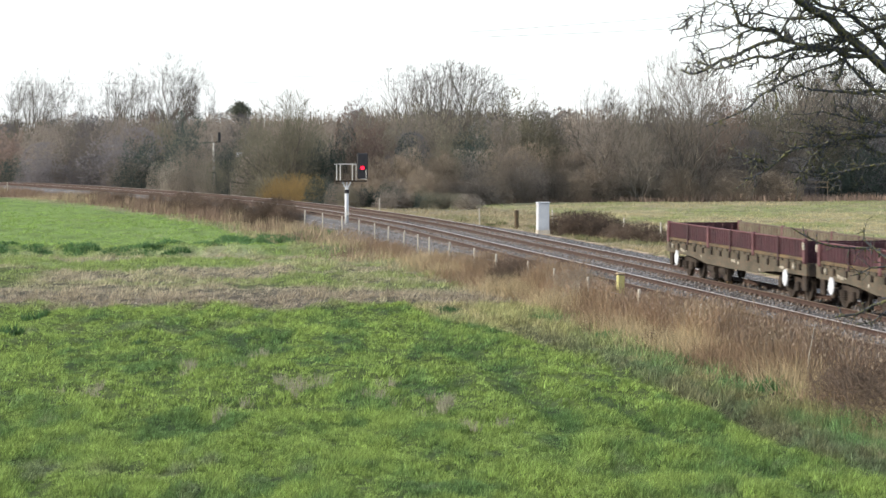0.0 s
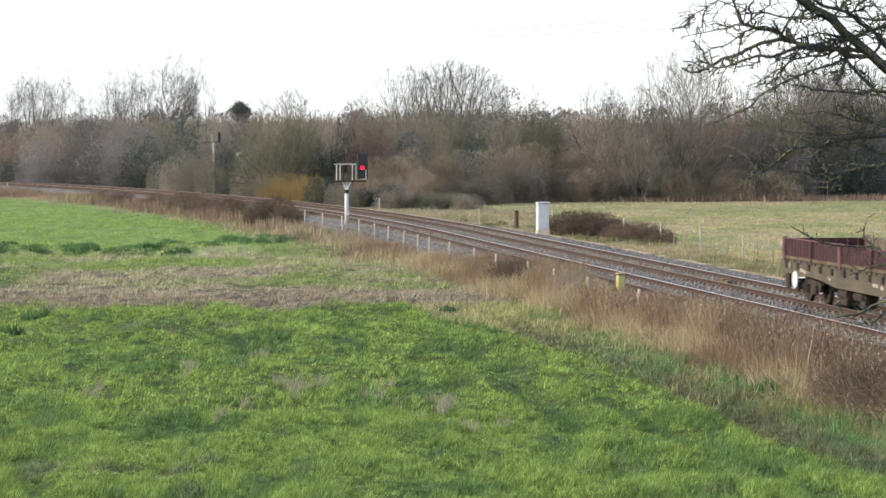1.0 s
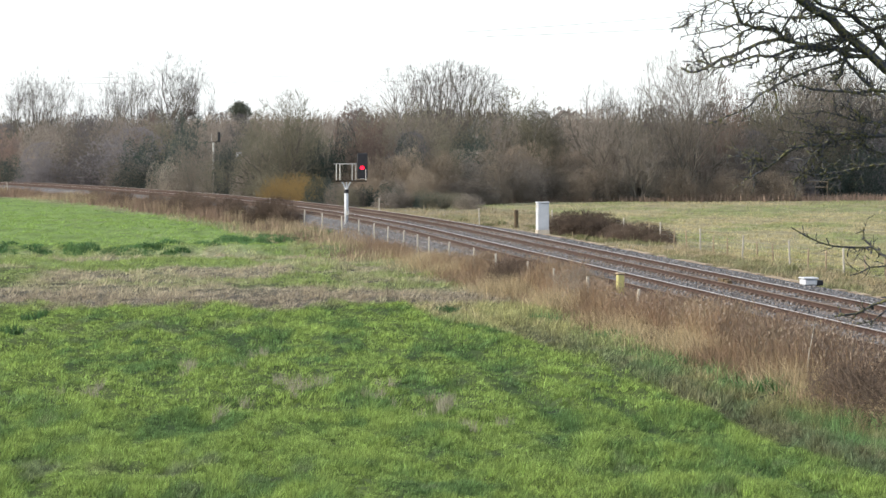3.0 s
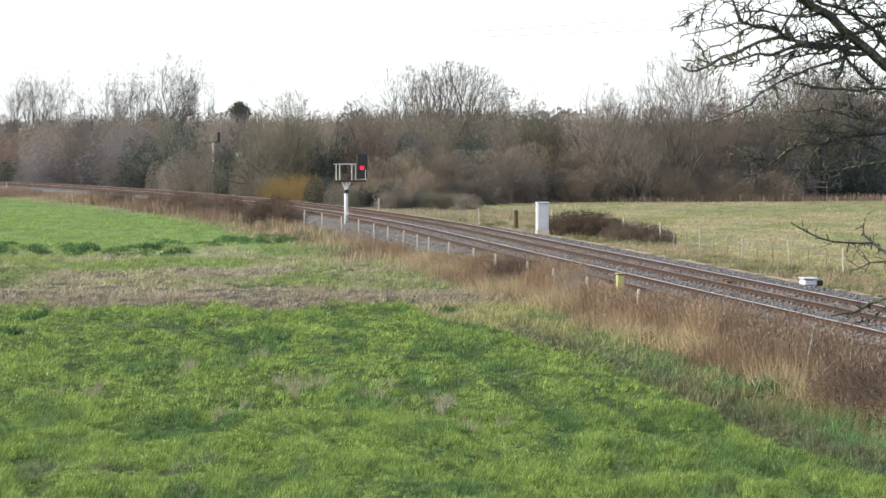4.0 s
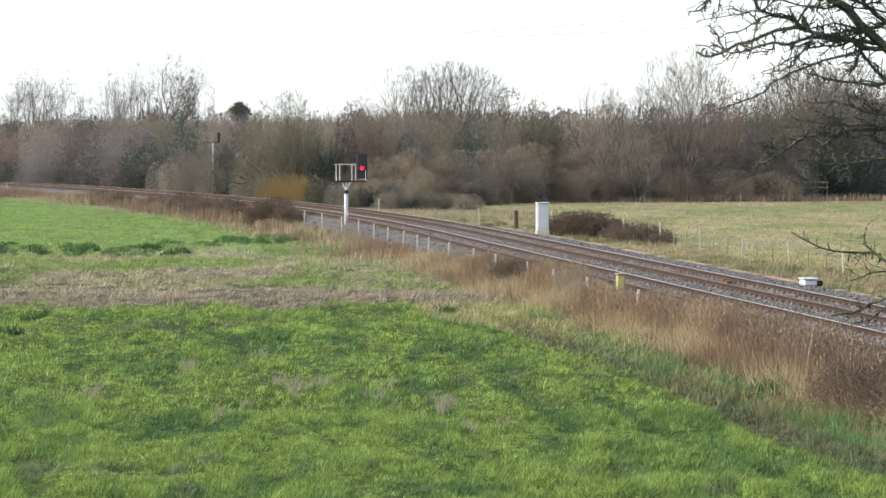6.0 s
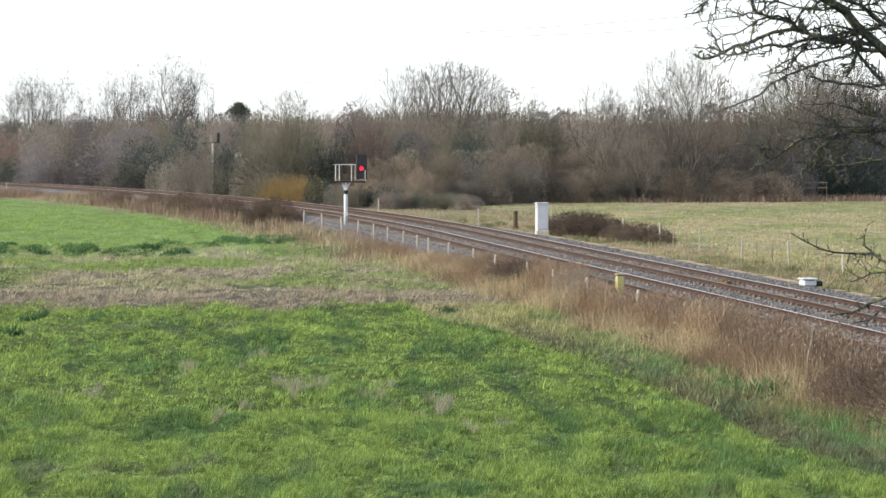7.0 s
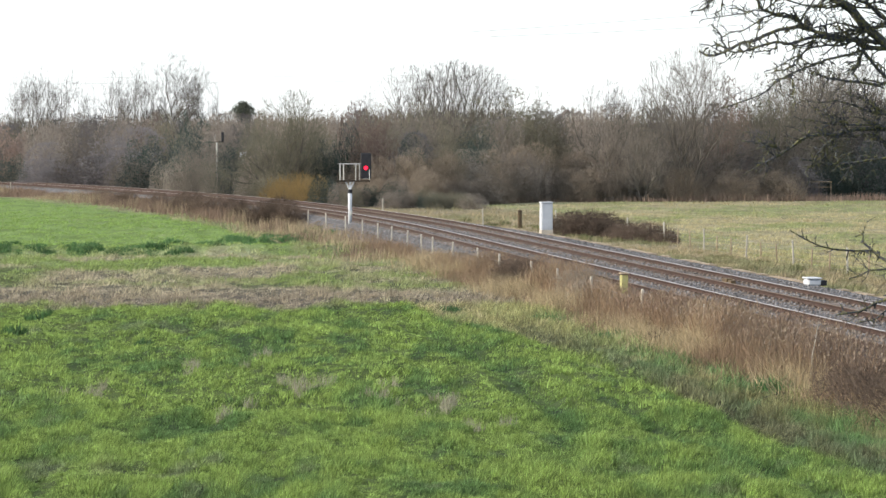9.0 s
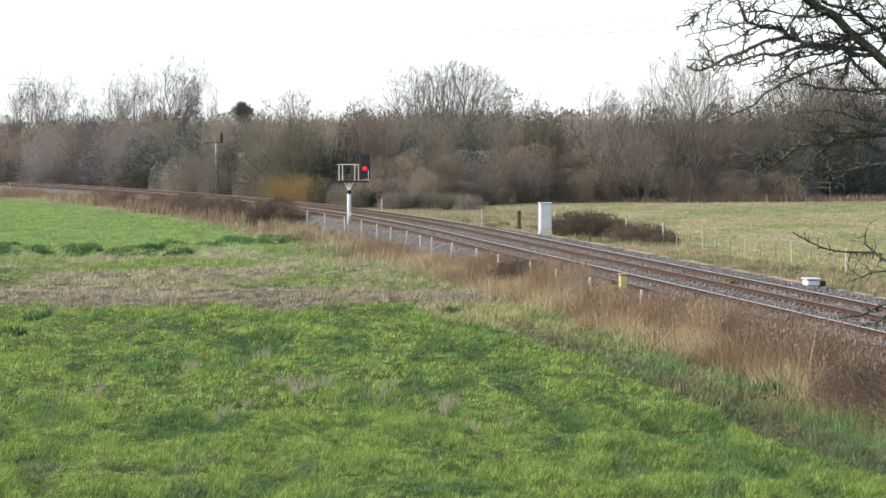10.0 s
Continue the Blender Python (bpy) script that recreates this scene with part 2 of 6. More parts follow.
class Lattice:
    """Smooth value noise on the plane for arrays."""

    def __init__(self, seed):
        self.g = np.random.RandomState(seed).rand(256, 256)

    def __call__(self, x, y):
        xi, yi = np.floor(x).astype(int), np.floor(y).astype(int)
        fx, fy = x - xi, y - yi
        fx, fy = fx * fx * (3 - 2 * fx), fy * fy * (3 - 2 * fy)
        g = self.g
        a, b = g[xi % 256, yi % 256], g[(xi + 1) % 256, yi % 256]
        c, d = g[xi % 256, (yi + 1) % 256], g[(xi + 1) % 256, (yi + 1) % 256]
        return (a * (1 - fx) + b * fx) * (1 - fy) + (c * (1 - fx) + d * fx) * fy


LAT = Lattice(5)


def fractal(x, y, scale, octaves=4):
    out, amp, tot = 0, 1.0, 0
    for k in range(octaves):
        out = out + amp * LAT(x / scale + 17 * k, y / scale + 31 * k)
        tot += amp
        scale, amp = scale / 2, amp * 0.55
    return out / tot


def ruts(s, u):
    """How deep in one of the two wheel ruts a place lies, 0 to 1 (arrays)."""
    near = np.exp(-((u + 12.5) / 0.32) ** 2) * step(14 - s, 0, 10)
    winding = np.interp(s, [-14, -6, 3, 13, 26, 36], [-17.8, -16.0, -14.2, -13.7, -13.4, -13.2])
    return np.clip(near + 0.8 * np.exp(-((u - winding) / 0.5) ** 2) * step(36 - s, 0, 8) * step(s, -10, 0), 0, 1)



def ground_z(x, y):
    """Height of the ground (arrays)."""
    s, u = line_coords(x, y)
    z = -1.0 + 0.30 * (fractal(x, y, 14, 3) - 0.5)
    crop = step(-u, 10.2, 11.2)
    z += crop * 0.46 * (fractal(x + 0.15 * y, y * 0.35, 1.1, 3) - 0.5)
    z -= 0.2 * np.exp(-((u + 10.5) / 0.4) ** 2) * (1 - step(s, 26, 40))
    z -= crop * 0.2 * ruts(s, u)
    # the ditch bank in front of the farther pasture
    z += 0.35 * np.exp(-((y - 148) / 3) ** 2) * step(-x, 2, 8) - 0.25 * np.exp(-((y - 143) / 2) ** 2) * step(-x, 2, 8)
    # level bed of the line
    bed = (1 - step(np.abs(u + 1.0), 6.2, 8.5))
    z = z * (1 - bed) + bed * -0.95
    # wooded rise behind
    d = y - edge_of_wood(x)
    z += step(d, 70, 230) * (5.6 + 2.0 * (fractal(x, y * 0.2, 34, 3) - 0.5)) * (1 - 0.9 * step(d, 270, 420)) + step(d, 5, 40) * 0.5
    return z


# colour zones
LUSH, DEEP, STRAW, ASH, BROWN, WOOD = [np.array(c) for c in (
    (0.186, 0.268, 0.080), (0.070, 0.138, 0.058), (0.36, 0.31, 0.205), (0.285, 0.25, 0.20), (0.20, 0.14, 0.09), (0.085, 0.068, 0.05))]
PALE = np.array((0.235, 0.24, 0.125))


def mixed(a, b, w):
    return a * (1 - w[:, None]) + b * w[:, None]


def zones(x, y):
    """Ground colour and grass height at places (arrays)."""
    s, u = line_coords(x, y)
    n1, n2, n3 = fractal(x, y * 0.5, 5, 4), fractal(x + 90 + 0.12 * y, y * 0.3 + 40, 1.6, 4), fractal(x - 70, y * 0.28, 0.6, 3)
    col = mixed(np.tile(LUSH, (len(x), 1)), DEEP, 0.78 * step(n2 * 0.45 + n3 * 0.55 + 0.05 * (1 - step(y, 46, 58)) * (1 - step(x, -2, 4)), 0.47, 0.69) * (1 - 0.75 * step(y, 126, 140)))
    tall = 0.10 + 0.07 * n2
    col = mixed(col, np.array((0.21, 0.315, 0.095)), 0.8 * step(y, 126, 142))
    col = mixed(col, ASH, 0.25 * step(n1 * 0.5 + n3 * 0.5, 0.62, 0.72))
    # deep green in the ruts puts their shadow into the grass colour
    col = mixed(col, DEEP, 0.85 * ruts(s, u) * step(n2, 0.25, 0.5))
    # rough verge beside the fence
    verge = step(-u, 5.5, 6.5) * (1 - step(-u + 1.2 * (n1 - 0.5) - 1.6 * step(s, 24, 36), 10.2, 10.7))
    vcol = mixed(mixed(np.tile(STRAW, (len(x), 1)), PALE * (0.8 + 0.35 * step(s, 12, 24))[:, None], step(n2, 0.25, 0.45 + 0.12 * step(s, 12, 24))), DEEP * 1.5, (0.85 - 0.5 * step(s, 12, 24)) * step(n1 * 0.5 + n3 * 0.5, 0.44, 0.60))
    # dark grey-green strip paints the shadow line along the crop's edge
    vcol = mixed(vcol, np.array((0.115, 0.128, 0.088)), 0.7 * np.exp(-((u + 10.1) / 0.5) ** 2) * (1 - step(s, 26, 36)))
    col, tall = mixed(col, vcol, verge), tall * (1 - verge) + verge * 0.24
    # band of dead grass across the pasture
    wob = 9 * (n1 - 0.5) + 4 * (n3 - 0.5)
    band = step(y + wob, 97, 102) * (1 - step(y + wob, 141, 150)) * (1 - step(-u, 60, 90)) * step(-u, 6, 8)
    bcol = mixed(mixed(np.tile(STRAW * np.array((0.95, 1.0, 1.15)), (len(x), 1)), ASH, 1 - step(y + wob, 102, 114)), np.array((0.205, 0.27, 0.10)), step(fractal(x + 11, y + 3, 5, 4) + 0.10 * step(x, -14, -2), 0.32, 0.64) * step(y, 108, 116))
    col, tall = mixed(col, bcol, band), tall * (1 - band) + band * 0.20
    # tall dead weeds at the fence
    weeds = np.exp(-((u + 6.6) / 0.9) ** 2) * (1 - step(s, 150, 220))
    col = mixed(col, BROWN, np.clip(0.9 * weeds, 0, 1))
    # beyond the line
    far = step(u, 4.6, 5.6)
    fcol = mixed(mixed(np.tile(np.array((0.37, 0.34, 0.205)), (len(x), 1)), np.array((0.26, 0.29, 0.135)), step(n1, 0.36, 0.62)), STRAW, step(n3, 0.45, 0.7) * 0.6)
    ver2 = 1 - step(u - 9 * step(s, 116, 130), 9.5, 11.5)
    fcol = mixed(fcol, mixed(np.tile(STRAW * 0.85, (len(x), 1)), DEEP, step(n2, 0.50, 0.68) * 0.4), ver2)
    col, tall = mixed(col, fcol, far), tall * (1 - far) + far * (0.16 + 0.12 * ver2)
    # leaf litter of the woods
    wood = step(y - edge_of_wood(x), -1, 3)
    col, tall = mixed(col, WOOD, wood), tall * (1 - wood)
    bed = (1 - step(np.abs(u + 1.0), 5.0, 6.2))
    col, tall = mixed(col, np.array((0.12, 0.10, 0.085)), bed), tall * (1 - bed)
    return col, tall


def edge_of_wood(x):
    """How far off the wood begins."""
    x = np.asarray(x, float)
    s = np.interp(x, [-70, -52, -40, -30, -20, -12, 0, 8, 40], [342, 322, 303, 284, 257, 247, 243, 258, 266])
    return s


def z_at(x, y):
    return float(ground_z(np.array([float(x)]), np.array([float(y)]))[0])


# ---------------------------------------------------------------- ground
def spaced(*runs):
    out = []
    for a, b, d in runs:
        out += list(np.arange(a, b, d))
    return np.array(out)


def ground():
    xs = np.concatenate([-np.geomspace(2600, 62, 26)[:-1], spaced((-60, -22, 1.5), (-22, 30, 0.4), (30, 60, 1.5)), np.geomspace(62, 2600, 26)])
    ys = np.concatenate([-np.geomspace(2600, 12, 24), spaced((-10, 40, 2), (40, 112, 0.4), (112, 180, 0.8), (180, 360, 2)), np.geomspace(362, 3400, 40)])
    gx, gy = np.meshgrid(xs, ys)
    x, y = gx.ravel(), gy.ravel()
    z = ground_z(x, y)
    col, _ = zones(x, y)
    nx, ny = len(xs), len(ys)
    i = (np.arange(ny - 1)[:, None] * nx + np.arange(nx - 1)[None]).ravel()
    faces = np.stack([i, i + 1, i + nx + 1, i + nx], 1)
    # tint cut down, more below y 128, to paint shade between the blades
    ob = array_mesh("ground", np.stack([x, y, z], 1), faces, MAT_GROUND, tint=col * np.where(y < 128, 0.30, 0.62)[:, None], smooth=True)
    return tagged(ob, "pasture and field soil with green and straw-coloured winter grass", "ground", kind="structure")


def blades(name, x, y, h, w, col, mat, rng, lean=0.45, z=None, plain=False):
    """Thin bent blades of grass standing at the places given."""
    n = len(x)
    z = ground_z(x, y) if z is None else z
    a = rng.rand(n) * tau
    dx, dy = np.cos(a) * w / 2, np.sin(a) * w / 2
    b = rng.rand(n) * tau
    ln = lean * h * rng.rand(n)
    lx, ly = np.cos(b) * ln + 0.03 * h, np.sin(b) * ln
    v = np.empty((n, 5, 3))
    v[:, 0] = np.stack([x - dx, y - dy, z - 0.02], 1)
    v[:, 1] = np.stack([x + dx, y + dy, z - 0.02], 1)
    v[:, 2] = np.stack([x + dx * 0.8 + lx * 0.35, y + dy * 0.8 + ly * 0.35, z + h * 0.6], 1)
    v[:, 3] = np.stack([x - dx * 0.8 + lx * 0.35, y - dy * 0.8 + ly * 0.35, z + h * 0.6], 1)
    v[:, 4] = np.stack([x + lx, y + ly, z + h], 1)
    if plain:
        v = v[:, (0, 1, 4)]
        return array_mesh(name, v.reshape(-1, 3), np.arange(3 * n).reshape(-1, 3), mat, tint=np.repeat(col, 3, 0))
    i = np.arange(n)[:, None] * 5
    faces = np.concatenate([i + np.array([[0, 1, 2]]), i + np.array([[0, 2, 3]]), i + np.array([[3, 2, 4]])])
    return array_mesh(name, v.reshape(-1, 3), faces, mat, tint=np.repeat(col, 5, 0))


def scatter(rng, n, y0, y1, margin=1.0):
    """Places spread evenly over the wedge of land that opens out in front, from y0 to y1."""
    y = np.sqrt(rng.rand(n) * (y1 ** 2 - y0 ** 2) + y0 ** 2)
    x = (rng.rand(n) * 2 - 1) * (y * 0.175 + margin)
    return x, y


def tussocks(name, rng, n, k, y0, y1, spread, w, label, calm=1.0):
    """Clumps of arching blades, sized and coloured by where they grow."""
    x, y = scatter(rng, n, y0, y1)
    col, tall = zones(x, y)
    keep = (tall > 0.03) & (rng.rand(n) < 0.55 + 0.6 * fractal(x, y * 0.6, 0.9, 2))
    x, y, col, tall = x[keep], y[keep], col[keep], tall[keep]
    n = len(x)
    vigour = step(fractal(x * 0.9 + 0.1 * y + 7, y * 0.3, 0.7, 4), 0.32, 0.68)
    size = tall * (0.42 + 0.7 * vigour) * (0.6 + 0.9 * rng.rand(n) ** 1.5)
    ripe = np.clip(vigour * 0.5 + 0.6 * rng.rand(n) - 0.25, 0, 1)[:, None]
    col = col * (1 + calm * (1.1 * rng.rand(n, 1) ** 1.3 - 0.45)) * (1 + calm * ripe * np.array((0.26, 0.22, 0.05)))
    a, f = rng.rand(n, k) * tau, np.sqrt(rng.rand(n, k))
    far = spread * (0.7 + 0.6 * rng.rand(n, 1))
    dx, dy = np.cos(a) * f * far, np.sin(a) * f * far
    h = size[:, None] * (1 - 0.35 * f ** 2) * (0.65 + 0.6 * rng.rand(n, k))
    lx, ly = (np.cos(a) * f * 0.75 + 0.25 + 0.3 * rng.randn(n, k)) * h, (np.sin(a) * f * 0.75 + 0.3 * rng.randn(n, k)) * h
    bx, by, h, lx, ly = [v.ravel() for v in (x[:, None] + dx, y[:, None] + dy, h, lx, ly)]
    m = n * k
    t = rng.rand(m) * tau
    ww = w * (0.6 + 0.7 * rng.rand(m)) / 2
    z = ground_z(bx, by)
    v = np.stack([np.stack([bx - np.cos(t) * ww, by - np.sin(t) * ww, z - 0.02], 1), np.stack([bx + np.cos(t) * ww, by + np.sin(t) * ww, z - 0.02], 1),
                  np.stack([bx + lx, by + ly, z + h], 1)], 1)
    bc = np.clip(np.repeat(col, k, 0) * (1 + calm * (0.95 * rng.rand(m, 1) ** 1.4 - 0.4)), 0, 0.7)
    tagged(array_mesh(name, v.reshape(-1, 3), np.arange(3 * m).reshape(-1, 3), MAT_BLADE, tint=np.repeat(bc, 3, 0)), label, "grass", kind="stuff")


def grass():
    rng = np.random.RandomState(3)
    tussocks("grass_near", rng, 60000, 11, 42, 62, 0.06, 0.022, "bright green winter grass with yellow tips")
    tussocks("grass_middle", rng, 52000, 8, 62, 100, 0.085, 0.034, "green winter grass in low humps")
    tussocks("grass_farther", rng, 26000, 9, 100, 150, 0.17, 0.045, "green and straw-coloured pasture grass", 0.7)
    tussocks("grass_far", rng, 15000, 6, 150, 215, 0.3, 0.06, "short pale grass of the farther pasture", 0.5)
    tussocks("grass_beyond", rng, 9000, 4, 190, 268, 0.5, 0.09, "faded yellow-green grass of the far field", 0.35)


def weeds():
    """Tall dead stems with feathery heads along the fence, and reeds before the wood."""
    rng = np.random.RandomState(8)
    n = 150000
    s = -14 + 165 * rng.rand(n) ** 1.5
    u = -6.0 - 0.02 * np.clip(20 - s, 0, 40) + 0.55 * rng.randn(n)
    dens = fractal(s * 1.4, u, 4, 3)
    keep = (rng.rand(n) < (0.25 + 0.75 * step(dens, 0.28, 0.55)) * (1 - 0.8 * step(s, 66, 84))) & (u < -5.2) & (u > -7.7 + 0.03 * np.clip(s, 0, 25))
    s, u = s[keep], u[keep]
    xy = np.array([along(a, b)[:2] for a, b in zip(s, u)])
    h = (0.55 + 1.3 * fractal(s * 1.6 + 50, u * 2, 3.2, 3)) * (0.45 + 0.7 * rng.rand(len(s))) * (1 - 0.3 * step(s, 44, 52) - 0.35 * step(s, 62, 76)) * (1 - 0.35 * step(-u, 6.8, 7.7)) * (1 - 0.35 * np.exp(-((s - 33) / 5) ** 2)) * (0.72 + 0.5 * fractal(s * 3 + 5, u * 3, 2.0, 2))
    base = mixed(mixed(np.tile(np.array((0.20, 0.132, 0.088)), (len(s), 1)), np.array((0.30, 0.232, 0.145)), np.clip(rng.rand(len(s)) ** 2 + 0.7 * step(-u, 6.6, 7.6), 0, 1)), np.array((0.15, 0.095, 0.072)), 0.8 * step(fractal(s + 9, u, 5, 3), 0.5, 0.7) * rng.rand(len(s))) * (0.45 + 1.4 * fractal(s * 2.5 + 80, u * 2.5, 2.2, 3))[:, None]
    base = mixed(base * 0.95, np.array((0.112, 0.080, 0.066)), (1 - step(s, 4, 24)) * 0.8 * (rng.rand(len(s)) < 0.75))
    ob = blades("dead_weeds", xy[:, 0], xy[:, 1], h, 0.012 + 0.012 * rng.rand(len(s)), base, MAT_STEM, rng, 0.5, plain=True)
    tagged(ob, "tall rust-brown dead weed stems along the railway fence", "weeds", kind="stuff")
    # tangled straw at the foot of the weeds
    n = 46000
    s3 = -20 + 110 * rng.rand(n) ** 1.1
    u3 = -7.2 + 0.6 * rng.randn(n)
    keep = (u3 < -6.2) & (rng.rand(n) < 0.2 + 1.1 * step(fractal(s3, u3, 3, 3), 0.35, 0.65))
    s3, u3 = s3[keep], u3[keep]
    q = np.array([along(a, b)[:2] for a, b in zip(s3, u3)])
    m = len(s3)
    col = mixed(np.tile(np.array((0.38, 0.31, 0.195)), (m, 1)), np.array((0.22, 0.155, 0.105)), step(fractal(s3 + 33, u3, 4, 3), 0.42, 0.62)) * (0.55 + 0.8 * rng.rand(m, 1))
    ob = blades("tangled_straw", q[:, 0], q[:, 1], (0.2 + 0.75 * fractal(s3 + 5, u3, 2.5, 3)) * (0.5 + 0.9 * rng.rand(m)), 0.018, col, MAT_STEM, rng, 1.5, plain=True)
    tagged(ob, "tangled pale straw at the foot of the weeds", "dry grass", kind="stuff")
    # seed heads
    pick = rng.rand(len(s)) < 0.3
    x, y, hh = xy[pick, 0], xy[pick, 1], h[pick]
    m = len(x)
    k = 4
    xx, yy = np.repeat(x, k) + 0.05 * rng.randn(m * k) + 0.08 * np.repeat(hh, k), np.repeat(y, k) + 0.05 * rng.randn(m * k)
    zz = np.repeat(ground_z(x, y) + hh * 0.86, k) + 0.07 * rng.randn(m * k)
    col = np.repeat(base[pick], k, 0) * np.array((0.78, 0.84, 0.92)) + np.array((0.05, 0.04, 0.032)) * rng.rand(m * k, 1)
    ob = blades("seed_heads", xx, yy, 0.06 + 0.05 * rng.rand(m * k), 0.025, col, MAT_STEM, rng, 1.2, zz, True)
    tagged(ob, "pale feathery seed heads on the dead weeds", "seed heads", kind="stuff")
    n = 3000
    s4 = -14 + 40 * rng.rand(n)
    u4 = -6.3 + 0.6 * rng.randn(n)
    keep = rng.rand(n) < step(fractal(s4 * 2, u4, 2.4, 3), 0.45, 0.65)
    s4, u4 = s4[keep], u4[keep]
    q = np.array([along(a, b)[:2] for a, b in zip(s4, u4)])
    z4 = -0.95 + 0.75 + 0.65 * rng.rand(len(s4))
    ob = blades("seed_fluff", q[:, 0], q[:, 1], np.full(len(s4), 0.05), 0.035, np.tile(np.array((0.30, 0.25, 0.205)), (len(s4), 1)), MAT_STEM, rng, 1.0, z4, True)
    tagged(ob, "whitish seed fluff caught in the dead weeds", "seed fluff", kind="stuff")
    # grey dry tufts left standing in the green, in broken rows
    tufts = []
    for px0, px1, py, count in ((300, 345, 662, 6), (478, 600, 688, 13), (430, 470, 640, 4), (640, 700, 702, 6), (745, 805, 728, 8), (380, 420, 735, 4), (820, 900, 760, 5), (100, 180, 700, 4)):
        d = (EYE + 1.0) * LENS / (py - 240)
        tufts += [(ray_place(px0 + (px1 - px0) * rng.rand(), d), d + 1.2 * rng.randn()) for _ in range(count)]
    k = 46
    tx, ty = np.repeat(np.array(tufts), k, 0).T + 0.07 * rng.randn(2, len(tufts) * k)
    col = np.tile(np.array((0.29, 0.28, 0.21)), (len(tx), 1)) * (0.5 + 0.9 * rng.rand(len(tx), 1))
    ob = blades("dry_tufts", tx, ty, 0.14 + 0.22 * rng.rand(len(tx)), 0.014, col, MAT_STEM, rng, 0.6, plain=True)
    tagged(ob, "grey dry grass tufts standing in the green crop", "dry grass", kind="stuff")
    # rough grass and docks farther along the fence
    n = 20000
    s = 78 + 250 * rng.rand(n)
    u = -8.8 + 1.1 * rng.randn(n)
    keep = (u < -6.4) & (rng.rand(n) < 0.35 + fractal(s, u, 5, 2))
    s, u = s[keep], u[keep]
    xy = np.array([along(a, b)[:2] for a, b in zip(s, u)])
    m = len(s)
    col = mixed(np.tile(np.array((0.31, 0.26, 0.17)), (m, 1)), np.array((0.18, 0.13, 0.10)), np.clip(0.9 * step(fractal(s + 30, u, 6, 3), 0.4, 0.6) + 0.3 * rng.rand(m), 0, 1)) * (0.7 + 0.6 * rng.rand(m, 1))
    h = (0.35 + 1.0 * fractal(s + 70, u, 5, 3)) * (0.5 + 0.8 * rng.rand(m)) * (0.55 + 0.45 * step(s, 105, 135)) * (1 - 0.35 * step(-u, 9, 10.5)) * (1 - 0.35 * step(s, 200, 216))
    ob = blades("verge_grass", xy[:, 0], xy[:, 1], h, 0.05, col, MAT_STEM, rng, 0.5, plain=True)
    tagged(ob, "tangled straw and brown dead grass along the fence", "rough grass", kind="stuff")
    n = 9000
    s5 = 150 + 185 * rng.rand(n)
    u5 = -6.8 + 0.45 * rng.randn(n)
    q = np.array([along(a, b)[:2] for a, b in zip(s5, u5)])
    col = mixed(np.tile(np.array((0.21, 0.15, 0.11)), (n, 1)), np.array((0.30, 0.245, 0.16)), step(fractal(s5, u5, 7, 3), 0.45, 0.62)) * (0.6 + 0.7 * rng.rand(n, 1))
    ob = blades("fence_weeds", q[:, 0], q[:, 1], (0.35 + 0.75 * fractal(s5 + 12, u5, 6, 3)) * (0.6 + 0.6 * rng.rand(n)), 0.06, col, MAT_STEM, rng, 0.5, plain=True)
    tagged(ob, "brown dead weeds below the ballast of the bend", "weeds", kind="stuff")
    # reddish fringe along the far field's edge
    n = 7000
    x = rng.rand(n) * 60 - 6
    y = edge_of_wood(x) - 1 + 1.2 * rng.randn(n)
    col = np.tile(np.array((0.27, 0.20, 0.16)), (n, 1)) * (0.7 + 0.6 * rng.rand(n, 1))
    ob = blades("reddish_reeds", x, y, (0.3 + 0.7 * rng.rand(n)) * (0.4 + 0.8 * fractal(x, y, 5, 2)), 0.06, col, MAT_STEM, rng, 0.3)
    tagged(ob, "reddish-brown dead reeds fringing the wood", "reeds", kind="stuff")


